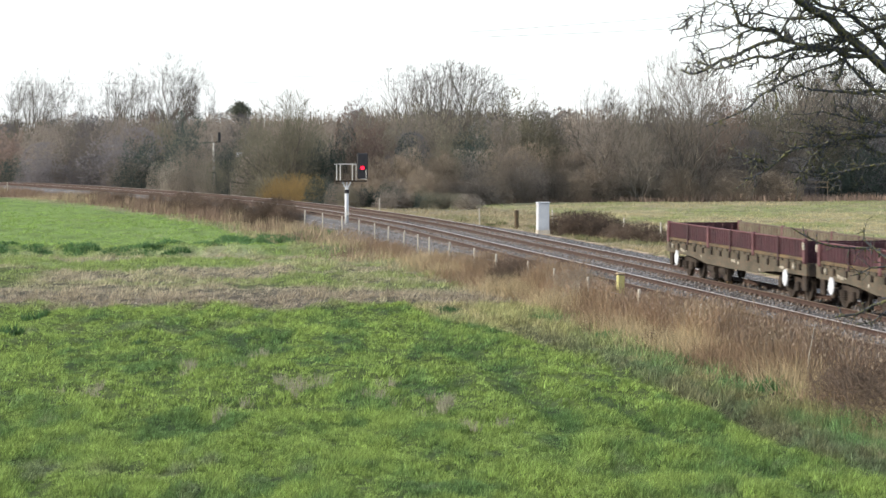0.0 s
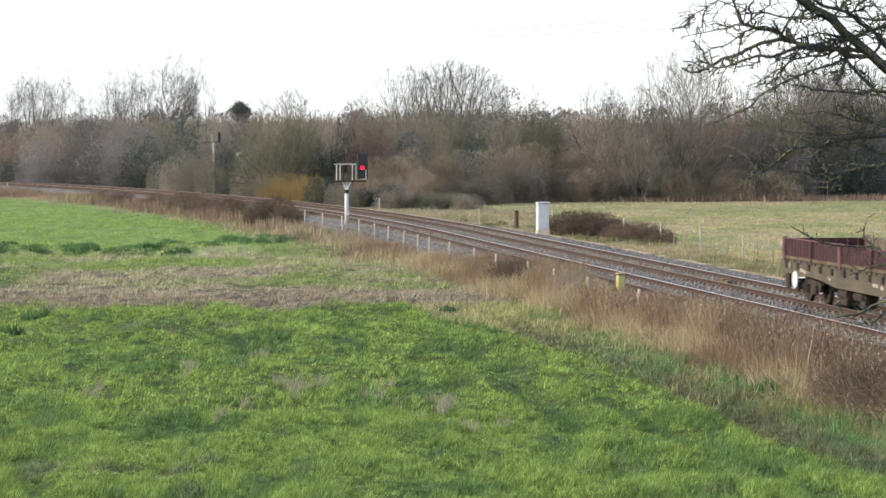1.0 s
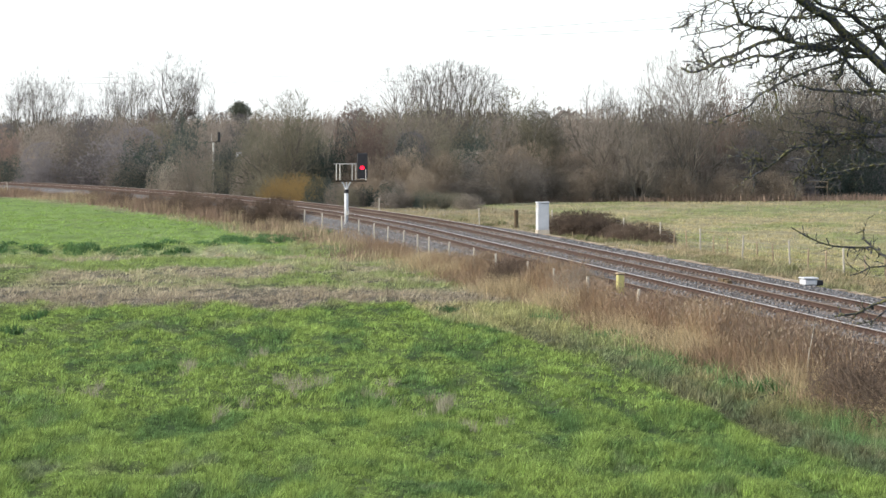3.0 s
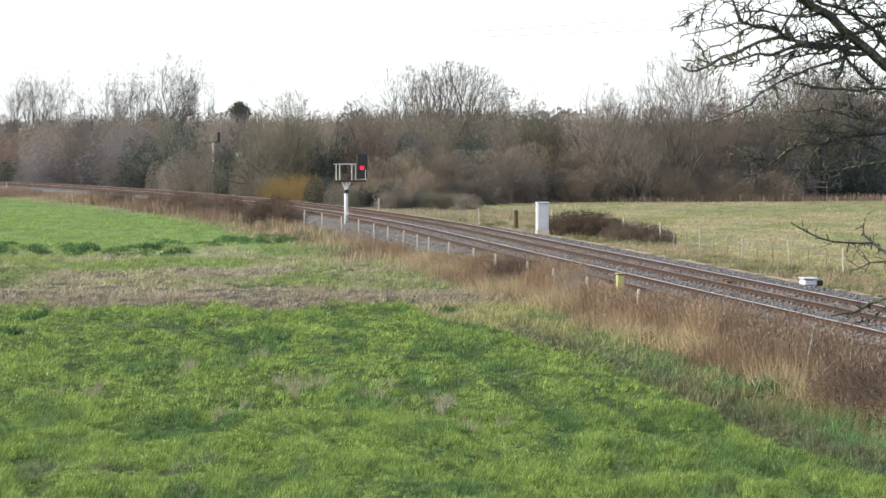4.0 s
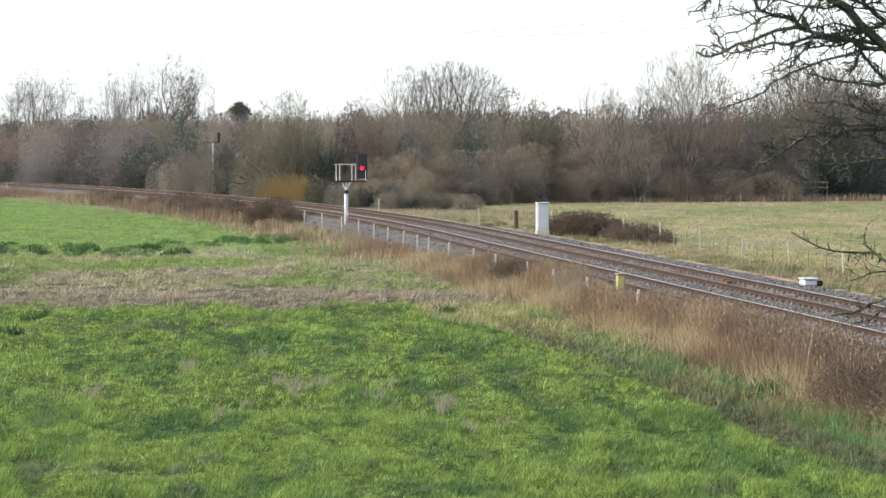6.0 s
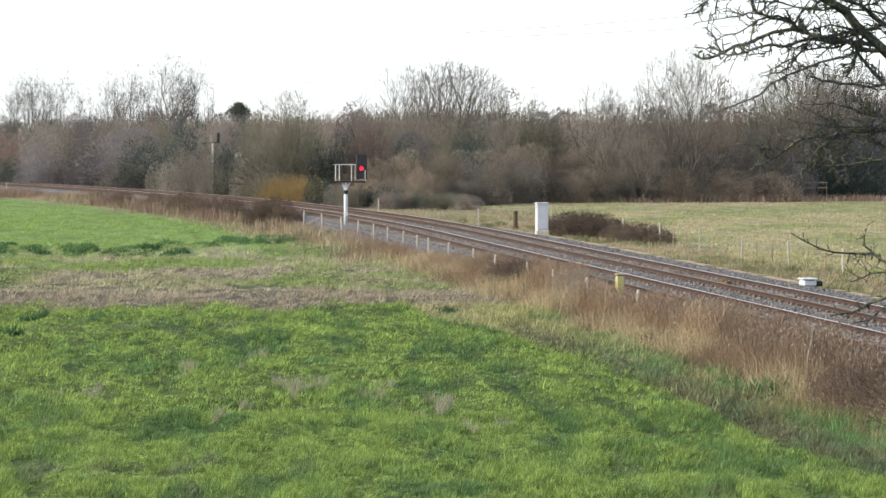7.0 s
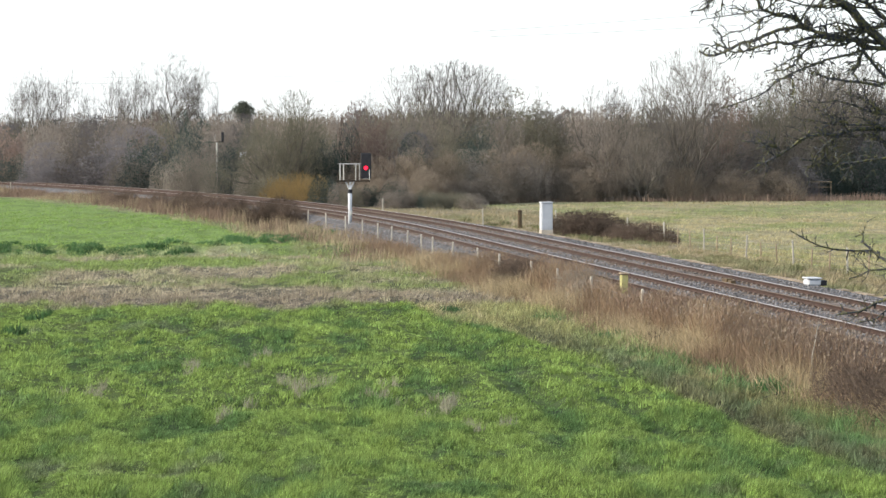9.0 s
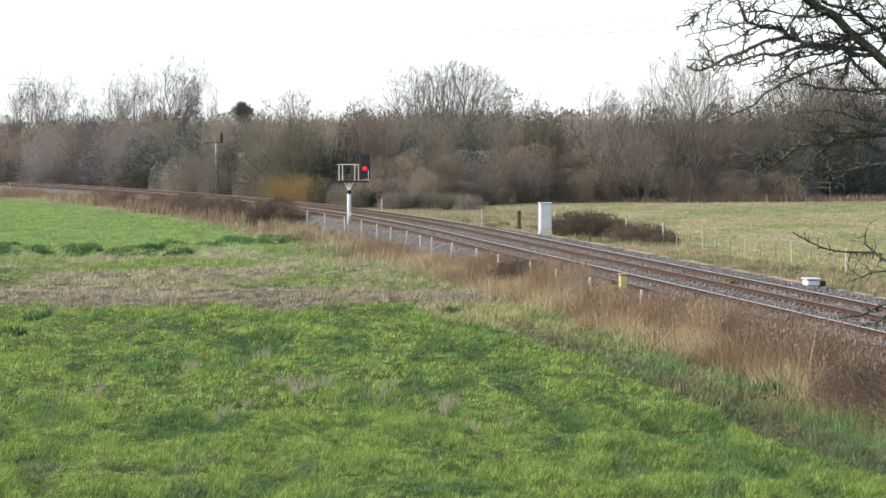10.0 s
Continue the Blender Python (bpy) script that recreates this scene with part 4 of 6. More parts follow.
def wagon(name, m):
    """Bogie track-carrying wagon with low ribbed sides. x runs along it, from its tail at 0 to its front at 18.7."""
    root = thing(name, m, "long maroon wagon with low ribbed sides on dusty olive underframe", "railway wagon", "wagons of the passing train")
    L = 18.7
    for y in (-HALF_W + 0.03, HALF_W - 0.03):
        bm = prism(bmesh.new(), [(0, 1.26), (0, 0.86), (3.2, 0.85), (4.4, 0.80), (5.9, 0.67), (9.3, 0.65), (12.8, 0.67), (14.3, 0.80), (15.5, 0.85), (L, 0.86), (L, 1.26)], y - 0.03, y + 0.03)
        sole = part("solebar", bm, MAT_SOLE, root, "dusty fishbelly side girder")
        out = -1 if y < 0 else 1
        for k in range(15):
            part("bracket", box(bmesh.new(), 0.16, 0.07, 0.2, (0.7 + k * 1.235, y + out * 0.06, 1.12), 0.015), MAT_GRIME, sole)
        for x, w, z in ((2.3, 0.22, 1.02), (2.65, 0.3, 0.98), (3.05, 0.12, 1.03), (5.3, 0.12, 0.9), (9.8, 0.5, 0.94), (10.45, 0.2, 0.9), (13.2, 0.12, 0.8), (15.9, 0.4, 1.0), (16.5, 0.14, 0.96)):
            part("marking", box(bmesh.new(), w, 0.006, 0.10, (x, y + out * 0.036, z)), MAT_LETTER, sole, "faded pale stencil marking")
        bm = bmesh.new()
        box(bm, L, 0.08, 0.05, (L / 2, y + out * 0.02, 1.265))
        part("flange", bm, MAT_SOLE, sole)
    part("deck", box(bmesh.new(), L, 2 * HALF_W - 0.14, 0.10, (L / 2, 0, 1.20)), MAT_CURB, root, "worn timber deck")
    for x in (0.06, L - 0.06):
        hs = part("headstock", box(bmesh.new(), 0.16, 2.5, 0.42, (x, 0, 1.05), 0.02), MAT_GRIME, root)
        o = -1 if x < 1 else 1
        for y in (-0.87, 0.87):
            bm = rod(bmesh.new(), (x, y, 1.05), (x + o * 0.45, y, 1.05), 0.09, 0.09, 12)
            rod(bm, (x + o * 0.45, y, 1.05), (x + o * 0.55, y, 1.05), 0.22, 0.20, 16)
            part("buffer", bm, MAT_GRIME, root)
        bm = rod(bmesh.new(), (x, 0, 1.0), (x + o * 0.55, 0, 0.98), 0.05, 0.05, 8)
        box(bm, 0.12, 0.14, 0.3, (x + o * 0.5, 0, 0.88), 0.03)
        part("coupling", bm, MAT_GRIME, root)
        for y in (-0.45, 0.5):
            part("air_hose", rod(bmesh.new(), (x + o * 0.1, y, 0.95), (x + o * 0.3, y, 0.45), 0.025, 0.025, 8), MAT_GRIME, root)
    # sides: three bays of two ribbed panels
    lead, bay = 0.45, (L - 0.5) / 3
    for y in (-HALF_W, HALF_W):
        out = -1 if y < 0 else 1
        for b in range(3):
            for h in range(2):
                x0 = lead + b * bay + h * bay / 2 + 0.07
                w = bay / 2 - 0.14
                bm = box(bmesh.new(), w, 0.03, 0.54, (x0 + w / 2, y, 1.70))
                for k in range(9):
                    box(bm, 0.07, 0.03, 0.5, (x0 + w * (k + 0.5) / 9, y + out * 0.022, 1.69), 0.012)
                pn = part("side_panel", bm, MAT_MAROON, root, "ribbed maroon drop side")
                part("top_rail", box(bmesh.new(), w, 0.075, 0.05, (x0 + w / 2, y + out * 0.015, 1.965), 0.01), MAT_POSTRED if out < 0 else MAT_INNER, pn)
                bm = box(bmesh.new(), w - 0.04, 0.012, 0.48, (x0 + w / 2, y - out * 0.024, 1.69))
                for k in range(8):
                    box(bm, 0.06, 0.03, 0.46, (x0 + w * (k + 0.5) / 8, y - out * 0.04, 1.69), 0.01)
                part("inner_lining", bm, MAT_INNER, pn, "scraped pale inner plate")
                bm = bmesh.new()
                for k in range(2):
                    box(bm, w / 2 - 0.06, 0.09, 0.11, (x0 + w * (0.25 + 0.5 * k), y + out * 0.005, 1.365), 0.012)
                part("curb", bm, MAT_CURB, pn, "yellowish worn timber curb")
                for k in range(4):
                    part("hinge", box(bmesh.new(), 0.09, 0.06, 0.10, (x0 + w * (k + 0.5) / 4, y + out * 0.03, 1.28), 0.01), MAT_GRIME, pn)
        for b in range(4):
            x = lead + b * bay - (0.05 if b == 3 else 0) + (0.05 if b == 0 else 0)
            part("side_post", box(bmesh.new(), 0.22, 0.13, 0.78, (x, y + out * 0.03, 1.63), 0.02), MAT_POSTRED, root, "chalky red side post")
        for b in range(3):
            x = lead + (b + 0.5) * bay
            part("mid_post", box(bmesh.new(), 0.12, 0.11, 0.74, (x, y + out * 0.02, 1.60), 0.015), MAT_MAROON, root)
    for x in (0.4, L - 0.08):
        e = part("end_panel", box(bmesh.new(), 0.05, 2 * HALF_W - 0.08, 0.70, (x, 0, 1.60)), MAT_MAROON, root, "maroon end board")
        for k in range(7):
            part("rib", box(bmesh.new(), 0.10, 0.07, 0.68, (x, -1.1 + 2.2 * k / 6, 1.60), 0.015), MAT_MAROON, e)
        o = -1 if x < 1 else 1
        part("end_plate", box(bmesh.new(), 0.16, 0.05, 0.22, (x + o * 0.02, -HALF_W - 0.10, 1.78), 0.01), MAT_LETTER, e, "pale end plate")
    # bogies
    for cx, wheel_x in ((2.2, 1.65), (L - 2.6, L - 2.35)):
        bg = part("bogie", prism(bmesh.new(), [(cx - 1.45, 0.62), (cx - 1.3, 0.70), (cx - 0.5, 0.74), (cx + 0.5, 0.74), (cx + 1.3, 0.70), (cx + 1.45, 0.62),
                                               (cx + 1.3, 0.42), (cx + 0.7, 0.42), (cx + 0.5, 0.26), (cx - 0.5, 0.26), (cx - 0.7, 0.42), (cx - 1.3, 0.42)], -1.08, -0.98), MAT_GRIME, root, "grimy cast bogie frame")
        part("side_frame", prism(bmesh.new(), [(cx - 1.45, 0.62), (cx - 0.5, 0.74), (cx + 0.5, 0.74), (cx + 1.45, 0.62), (cx + 1.3, 0.42), (cx + 0.5, 0.26), (cx - 0.5, 0.26), (cx - 1.3, 0.42)], 0.98, 1.08), MAT_GRIME, bg)
        part("bolster", box(bmesh.new(), 0.5, 2.1, 0.3, (cx, 0, 0.68), 0.03), MAT_GRIME, bg)
        for k in (-0.14, 0.14):
            bm = bmesh.new()
            for j in range(5):
                rod(bm, (cx + k, -1.12, 0.32 + 0.06 * j), (cx + k, -1.12, 0.36 + 0.06 * j), 0.09, 0.09, 10)
            part("spring", bm, MAT_GRIME, bg)
        for o in (-0.98, 0.98):
            ws = part("wheelset", rod(bmesh.new(), (cx + o, -1.0, 0.46), (cx + o, 1.0, 0.46), 0.08, 0.08, 12), MAT_GRIME, bg)
            for y in (-0.72, 0.72):
                bm = rod(bmesh.new(), (cx + o, y - 0.06, 0.46), (cx + o, y + 0.06, 0.46), 0.455, 0.455, 32)
                rod(bm, (cx + o, y * 0.93 - 0.015, 0.46), (cx + o, y * 0.93 + 0.015, 0.46), 0.485, 0.485, 32)
                part("wheel", bm, MAT_GRIME, ws, "dark steel wheel")
            for y in (-1.12, 1.12):
                part("axle_box", box(bmesh.new(), 0.3, 0.16, 0.3, (cx + o, y, 0.46), 0.04), MAT_GRIME, bg)
        # brake hand wheel
        for y in (-1.34, 1.34):
            bm = rod(bmesh.new(), (wheel_x, y - 0.02, 0.70), (wheel_x, y + 0.02, 0.70), 0.27, 0.27, 28)
            bmesh.ops.bevel(bm, geom=bm.edges[:], offset=0.008, segments=1, affect="EDGES")
            hw = part("hand_wheel", bm, MAT_WHITE, root, "white brake hand wheel")
            part("spindle", rod(bmesh.new(), (wheel_x, y * 0.8, 0.70), (wheel_x, y, 0.70), 0.03), MAT_GRIME, hw)
    for x in (5.6, 7.2):
        bm = rod(bmesh.new(), (x, -1.0, 0.5), (x + 0.9, -1.0, 0.5), 0.18, 0.18, 14)
        part("air_tank", bm, MAT_GRIME, root, smooth=False)
    part("brake_gear", box(bmesh.new(), 5.2, 0.12, 0.12, (9.3, 0, 0.55), 0.02), MAT_GRIME, root)
    for x in (6.1, 7.9):
        part("hanger", box(bmesh.new(), 0.5, 0.18, 0.42, (x, -1.02, 0.36), 0.03), MAT_GRIME, root)
    for x in (0.35, L - 0.35):
        part("lamp_bracket", box(bmesh.new(), 0.1, 0.1, 0.2, (x + (0.85 if x < 1 else -0.85), -HALF_W - 0.06, 1.12), 0.02), MAT_LETTER, root, "pale bracket")
        part("step", box(bmesh.new(), 0.4, 0.1, 0.5, (x + (0.1 if x < 1 else -0.1), -HALF_W + 0.1, 0.62), 0.02), MAT_GRIME, root)
    return root


SPEED, TAIL_S, PITCH = 15.85, 44.25, 19.75


def wagon_pose(k, t):
    """Wagon k from the tail, at t seconds."""
    s = TAIL_S - PITCH * k - SPEED * t
    x, y, h = along(s, -0.7525)
    return Matrix.Translation((x, y, 0)) @ Matrix.Rotation(h - pi / 2, 4, "Z")


# ---------------------------------------------------------------- trees
def lumpy(rng, n, rx, rz, low, core):
    """Places in an egg-shaped crown with an uneven surface, more of them outside than in."""
    d = rng.randn(n, 3)
    d /= np.linalg.norm(d, axis=1)[:, None]
    d[:, 2] = np.where(d[:, 2] < low, -d[:, 2] * (0.3 + 0.7 * rng.rand(n)), d[:, 2])
    r = rng.rand(n) ** core
    for k in range(14):
        lobe = rng.randn(3)
        lobe /= np.linalg.norm(lobe)
        r = r * (1 + 0.075 * np.cos((4 if k < 7 else 11) * (d @ lobe) + rng.rand() * tau))
    full = (np.hypot(d[:, 0], d[:, 1]) ** 2.7 + np.abs(d[:, 2]) ** 2.7) ** (1 / 2.7)
    return d * (np.minimum(r, 1.12) / full)[:, None] * np.array([rx, rx, rz])


def fitted(segs, twigs, height, share):
    tips = sorted(s[1].z for s in twigs)
    fit = height / tips[int(len(tips) * share)]
    return [(a * fit, b * fit, r, q) for a, b, r, q in segs], [(a * fit, b * fit, r, q) for a, b, r, q in twigs]


def tree(name, seed, height, mat, label, stems=1, bole=0.24, fan=20.0, fork=30.0, rise=0.5, wind=0.03, crown=(0.25, 0.62, 0.38), levels=7, each=3, girth=0.010):
    """A leafless tree that forks again and again within an uneven crown: trunk, ascending limbs, and a haze of end twigs.
    crown: its half width, the height of its middle and its half height, as shares of the tree's height."""
    rng = random.Random(seed)
    root = thing(name, Matrix.Translation((0, 0, -500)), label, "tree", "bare winter trees")
    segs, twigs = [], []
    phase = [rng.random() * tau for _ in range(3)]

    def inside(p):
        x, y, z = p.x / (crown[0] * height), p.y / (crown[0] * height), (p.z / height - crown[1]) / crown[2]
        lump = 1 + 0.10 * sin(5 * x + phase[0]) + 0.10 * sin(5 * y + phase[1]) + 0.08 * sin(4 * z + phase[2])
        return z < -0.3 or x * x + y * y + z * z < lump

    def turned(d, angle, round_about):
        side = d.orthogonal().normalized()
        side.rotate(Matrix.Rotation(round_about, 3, d))
        return (d * cos(angle) + side * sin(angle)).normalized()

    def sprays(p, d, count, length):
        for _ in range(count):
            e = (d + Vector((rng.gauss(wind, 0.36), rng.gauss(0, 0.36), rng.gauss(0.15, 0.3)))).normalized()
            q = p - d * length * rng.random() * 0.9
            e2 = (e + Vector((rng.gauss(wind, 0.25), rng.gauss(0, 0.25), rng.gauss(0.1, 0.22)))).normalized()
            m = length * rng.uniform(0.4, 1.0)
            twigs.append((q, q + e * m, girth, girth * 0.4))
            twigs.append((q + e * m * 0.4, q + e * m * 0.4 + e2 * m * 0.7, girth * 0.8, girth * 0.3))

    def grow(p, d, length, r, level):
        for i in range(3):
            d = (d + Vector((rng.gauss(wind * 0.5, 0.06), rng.gauss(0, 0.06), 0.07 * rise + rng.gauss(0, 0.04)))).normalized()
            q = p + d * (length / 3)
            segs.append((p, q, r, r * 0.92))
            p, r = q, r * 0.92
            if not inside(p):
                sprays(p, d, each, height * 0.045)
                return
            if i < 2 and level >= 1 and level + 2 <= levels and rng.random() < 0.85:
                grow(p, turned(d, radians(rng.uniform(26, 52)), rng.random() * tau), length * rng.uniform(0.5, 0.75), r * 0.55, level + 2)
            if level >= levels - 1:
                sprays(p, d, 1, height * 0.045)
        if level >= levels:
            sprays(p, d, each, height * 0.05)
            return
        a = rng.random() * tau
        for k in range(3 if rng.random() < 0.25 else 2):
            grow(p, turned(d, radians(fork * rng.uniform(0.45, 1.15)), a + k * 2.6), length * rng.uniform(0.74, 0.90), r * 0.76, level + 1)

    for k in range(stems):
        a = rng.random() * tau if stems < 3 else k * tau / stems + rng.uniform(-0.4, 0.4)
        t = radians(fan * rng.uniform(0.4, 1.0)) if stems > 1 else radians(rng.uniform(0, 4))
        d = Vector((sin(t) * cos(a), sin(t) * sin(a), cos(t)))
        foot = Vector((cos(a), sin(a), 0)) * (0.018 * height if stems > 1 else 0) + Vector((0, 0, -0.3))
        grow(foot, d, height * bole, height * (0.016 if stems == 1 else 0.0115), 0 if stems < 3 else 1)
    prisms("trunk", [s for s in segs if s[2] > 0.05], MAT_BARK, root, 5)
    a = prisms("crown", [s for s in segs if 0.016 < s[2] <= 0.05], MAT_BARK, root, 3)
    slivers("twig_mass", [s for s in segs if s[2] <= 0.016] + twigs, mat, a)
    return root


def thicket(name, seed, height, width, mat, label, shoots=150, each=38, girth=0.036, cat="shrub", reach=0.07, rise=0.12, gather=0.35, core=0.30, stem=0.022):
    """A dome of many arching shoots, each clothed in fine twigs."""
    rng = np.random.RandomState(seed)
    root = thing(name, Matrix.Translation((0, 0, -500)), label, cat, "winter shrubs")
    tips = lumpy(rng, shoots, width * 0.5, height, 0.02, core)
    tips[:, 2] = np.maximum(tips[:, 2], 0.12 * height)
    feet = tips * np.array([gather, gather, 0]) + np.concatenate([0.04 * width * rng.randn(shoots, 2), np.full((shoots, 1), -0.2)], 1)
    bow = feet + (tips - feet) * np.array([0.3, 0.3, 0.62]) + 0.03 * width * rng.randn(shoots, 3)

    def on(f):
        return feet * (1 - f) ** 2 + bow * (2 * f * (1 - f)) + tips * f * f
    segs = []
    for i in range(3):
        f0, f1 = i / 3, (i + 1) / 3
        a, b = on(np.full((shoots, 1), f0)), on(np.full((shoots, 1), f1))
        segs += [(Vector(p), Vector(q), stem * (1 - 0.75 * f0), stem * (1 - 0.75 * f1)) for p, q in zip(a[::2], b[::2])]
    n = shoots * each
    p = lumpy(rng, n, width * 0.5, height, 0.02, core * 0.8)
    out = p / np.array([width * 0.5, width * 0.5, height])
    out /= np.maximum(np.linalg.norm(out, axis=1), 0.1)[:, None]
    d = 0.45 * out + 0.62 * rng.randn(n, 3) + np.array([0.05, 0, rise])
    d /= np.linalg.norm(d, axis=1)[:, None]
    q = p + d * (height * reach * (0.45 + 0.7 * rng.rand(n, 1) + 1.3 * rng.rand(n, 1) ** 9))
    twigs = [(Vector(a), Vector(b), girth, girth * 0.4) for a, b in zip(p, q)]
    segs, twigs = fitted(segs, twigs, height, 0.975)
    st = prisms("stem_mass", segs, MAT_BARK if mat in (MAT_TWIG, MAT_TWIG_GREY, MAT_TWIG_TAN) else mat, root, 3)
    tagged(st, kind="stuff")
    tagged(slivers("twig_mass", twigs, mat, st), kind="stuff")
    return root


def ray_place(px, depth):
    """Sideways place of a thing that far off, by its bearing in picture units from the left edge."""
    return (px - 784) / LENS * depth


def top_height(py, depth, x):
    """Height over the ground that reaches the sight line py."""
    return EYE + (240 - py) / LENS * depth - z_at(x, depth)


def place(proto, height0, x, y, height, turn, widen=1.0):
    k = height / height0
    o = copy_thing(proto, Matrix.Translation((x, y, z_at(x, y))) @ Matrix.Rotation(turn, 4, "Z"))
    o.scale = (k * widen, k * widen, k)
    return o


BROWN_S, GREY_S, RED_S, OLIVE_S, TAN_S, IVY_S, SCRUB_S = range(7)


def woods():
    rng = random.Random(21)
    slim_label = "tall slim leafless tree with upswept twigs in the wood"
    slim = [tree("tall_bare_tree", 100 + i, 15, MAT_TWIG_TREE, slim_label, 1, (0.27, 0.24, 0.3, 0.25)[i], 20, (34, 38, 32, 36)[i], 0.6, 0.03, ((0.22, 0.27, 0.2, 0.25)[i], 0.64, 0.36)) for i in range(4)]
    clump = [tree("clumped_bare_tree", 130 + i, 13, MAT_TWIG_TREE, "leafless tree with several leaning stems and hazy crown", 4, 0.36, (22, 27)[i], 33, 0.5, 0.05, (0.33, 0.67, 0.33), 7, 5) for i in range(2)]
    fan = [tree("fan_shaped_bare_tree", 150 + i, 13, MAT_TWIG, "pale leafless tree fanning out from several long stems", 4, 0.29, (30, 36)[i], 36, 0.45, 0.02, (0.38, 0.6, 0.40)) for i in range(2)]
    dome = [tree("rounded_bare_tree", 200 + i, 10, MAT_TWIG_OLIVE, "rounded leafless tree with dense mossy olive twigs", 5, 0.24, 52, 36, 0.3, 0.01, (0.5, 0.5, 0.5), 7, 4, 0.012) for i in range(2)]
    kinds = ((MAT_TWIG, "dense brown leafless thicket shrub"), (MAT_TWIG_GREY, "dense violet-grey leafless thicket shrub"), (MAT_TWIG_RED, "reddish leafless thicket shrub"),
             (MAT_TWIG_OLIVE, "olive-tinged leafless thicket shrub"), (MAT_TWIG_TAN, "pale tan leafless willow thicket"), (MAT_TWIG_DARK, "dark ivy-grown evergreen shrub"),
             (MAT_TWIG_SCRUB, "dark brown upright scrub at the wood's edge"))
    bush = {}
    for i, (mat, label) in enumerate(kinds):
        for v in range(2):
            seed = 300 + 10 * i + v
            if i == TAN_S:
                bush[i, v] = thicket("willow_thicket", seed, 6, 6.2, mat, label, 120, 42, 0.016, reach=0.10, rise=0.6, gather=0.08, core=0.4, stem=0.035)
            elif i == IVY_S:
                bush[i, v] = thicket("evergreen_shrub", seed, 6, 6.2, mat, label, 150, 44, 0.045, reach=0.045, rise=0.1)
            elif i == SCRUB_S:
                bush[i, v] = thicket("edge_scrub", seed, 6, 6.2, mat, label, 200, 34, 0.022, reach=0.11, rise=0.6, gather=0.7, core=0.30, stem=0.018)
            else:
                bush[i, v] = thicket("bare_shrub", seed, 6, 6.2, mat, label)
    gold = thicket("willow_shrub", 400, 2.6, 4.0, MAT_TWIG_GOLD, "golden-orange willow shrub beside the line", 120, 26, 0.010, reach=0.2, rise=0.9, gather=0.3, stem=0.012)

    def shrub(x0, x1, top, dist, kind):
        """A shrub that fills the bearings x0 to x1 up to the sight line top."""
        x = ray_place((x0 + x1) / 2, dist)
        h, w = max(top_height(top, dist, x), 1.2), (x1 - x0) / LENS * dist * 1.12
        o = copy_thing(bush[kind, rng.randrange(2)], Matrix.Translation((x, dist, z_at(x, dist))) @ Matrix.Rotation(rng.uniform(0, tau), 4, "Z"))
        o.scale = (w / 6.2, w / 6.2, h / 6)

    # skyline trees: bearing, sight line of the top, distance, width
    for px, py, dist, wide in ((8, 138, 392, 0.9), (36, 134, 386, 0.8), (56, 128, 384, 0.85), (112, 133, 396, 0.8), (138, 140, 400, 0.6), (176, 146, 388, 0.8), (200, 132, 392, 0.75), (240, 120, 388, 0.8),
                               (268, 112, 398, 0.8), (306, 102, 380, 1.0), (346, 116, 390, 0.8), (322, 140, 384, 0.9), (640, 162, 318, 0.75), (1040, 152, 270, 0.8), (1075, 150, 274, 0.7),
                               (1335, 138, 285, 0.9), (1500, 138, 310, 0.9), (1548, 140, 306, 0.9), (880, 138, 340, 0.6), (1290, 150, 278, 0.8)):
        x = ray_place(px, dist)
        place(rng.choice(slim), 15, x, dist, top_height(py, dist, x) * 1.02, rng.uniform(-0.5, 0.5), wide)
    for px, py, dist, wide in ((712, 126, 328, 0.85), (748, 122, 324, 0.85), (796, 114, 330, 0.9), (838, 122, 336, 0.85), (1110, 165, 268, 0.8), (1436, 116, 274, 0.9), (1522, 120, 280, 0.9), (1480, 126, 284, 0.9), (1410, 124, 282, 0.8), (1556, 130, 286, 0.9), (76, 150, 398, 0.7), (224, 150, 394, 0.7)):
        x = ray_place(px, dist)
        place(rng.choice(clump), 13, x, dist, top_height(py, dist, x) * 1.02, rng.uniform(-0.4, 0.4), wide)
    for px, py, dist, wide, k in ((1206, 80, 263, 0.75, 0), (1238, 112, 266, 0.6, 1), (1394, 104, 270, 0.65, 1), (1466, 120, 276, 0.7, 0), (1132, 236, 259, 1.0, 1), (1068, 190, 262, 0.8, 0)):
        x = ray_place(px, dist)
        place(fan[k], 13, x, dist, top_height(py, dist, x) * 1.02, rng.uniform(0, tau), wide)
    for px, py, dist, wide in ((498, 161, 250, 0.85), (494, 172, 252, 0.8), (935, 184, 272, 0.8), (648, 196, 290, 0.7), (1350, 172, 276, 0.8)):
        x = ray_place(px, dist)
        place(rng.choice(dome), 10, x, dist, top_height(py, dist, x) * 1.03, rng.uniform(0, tau), wide)
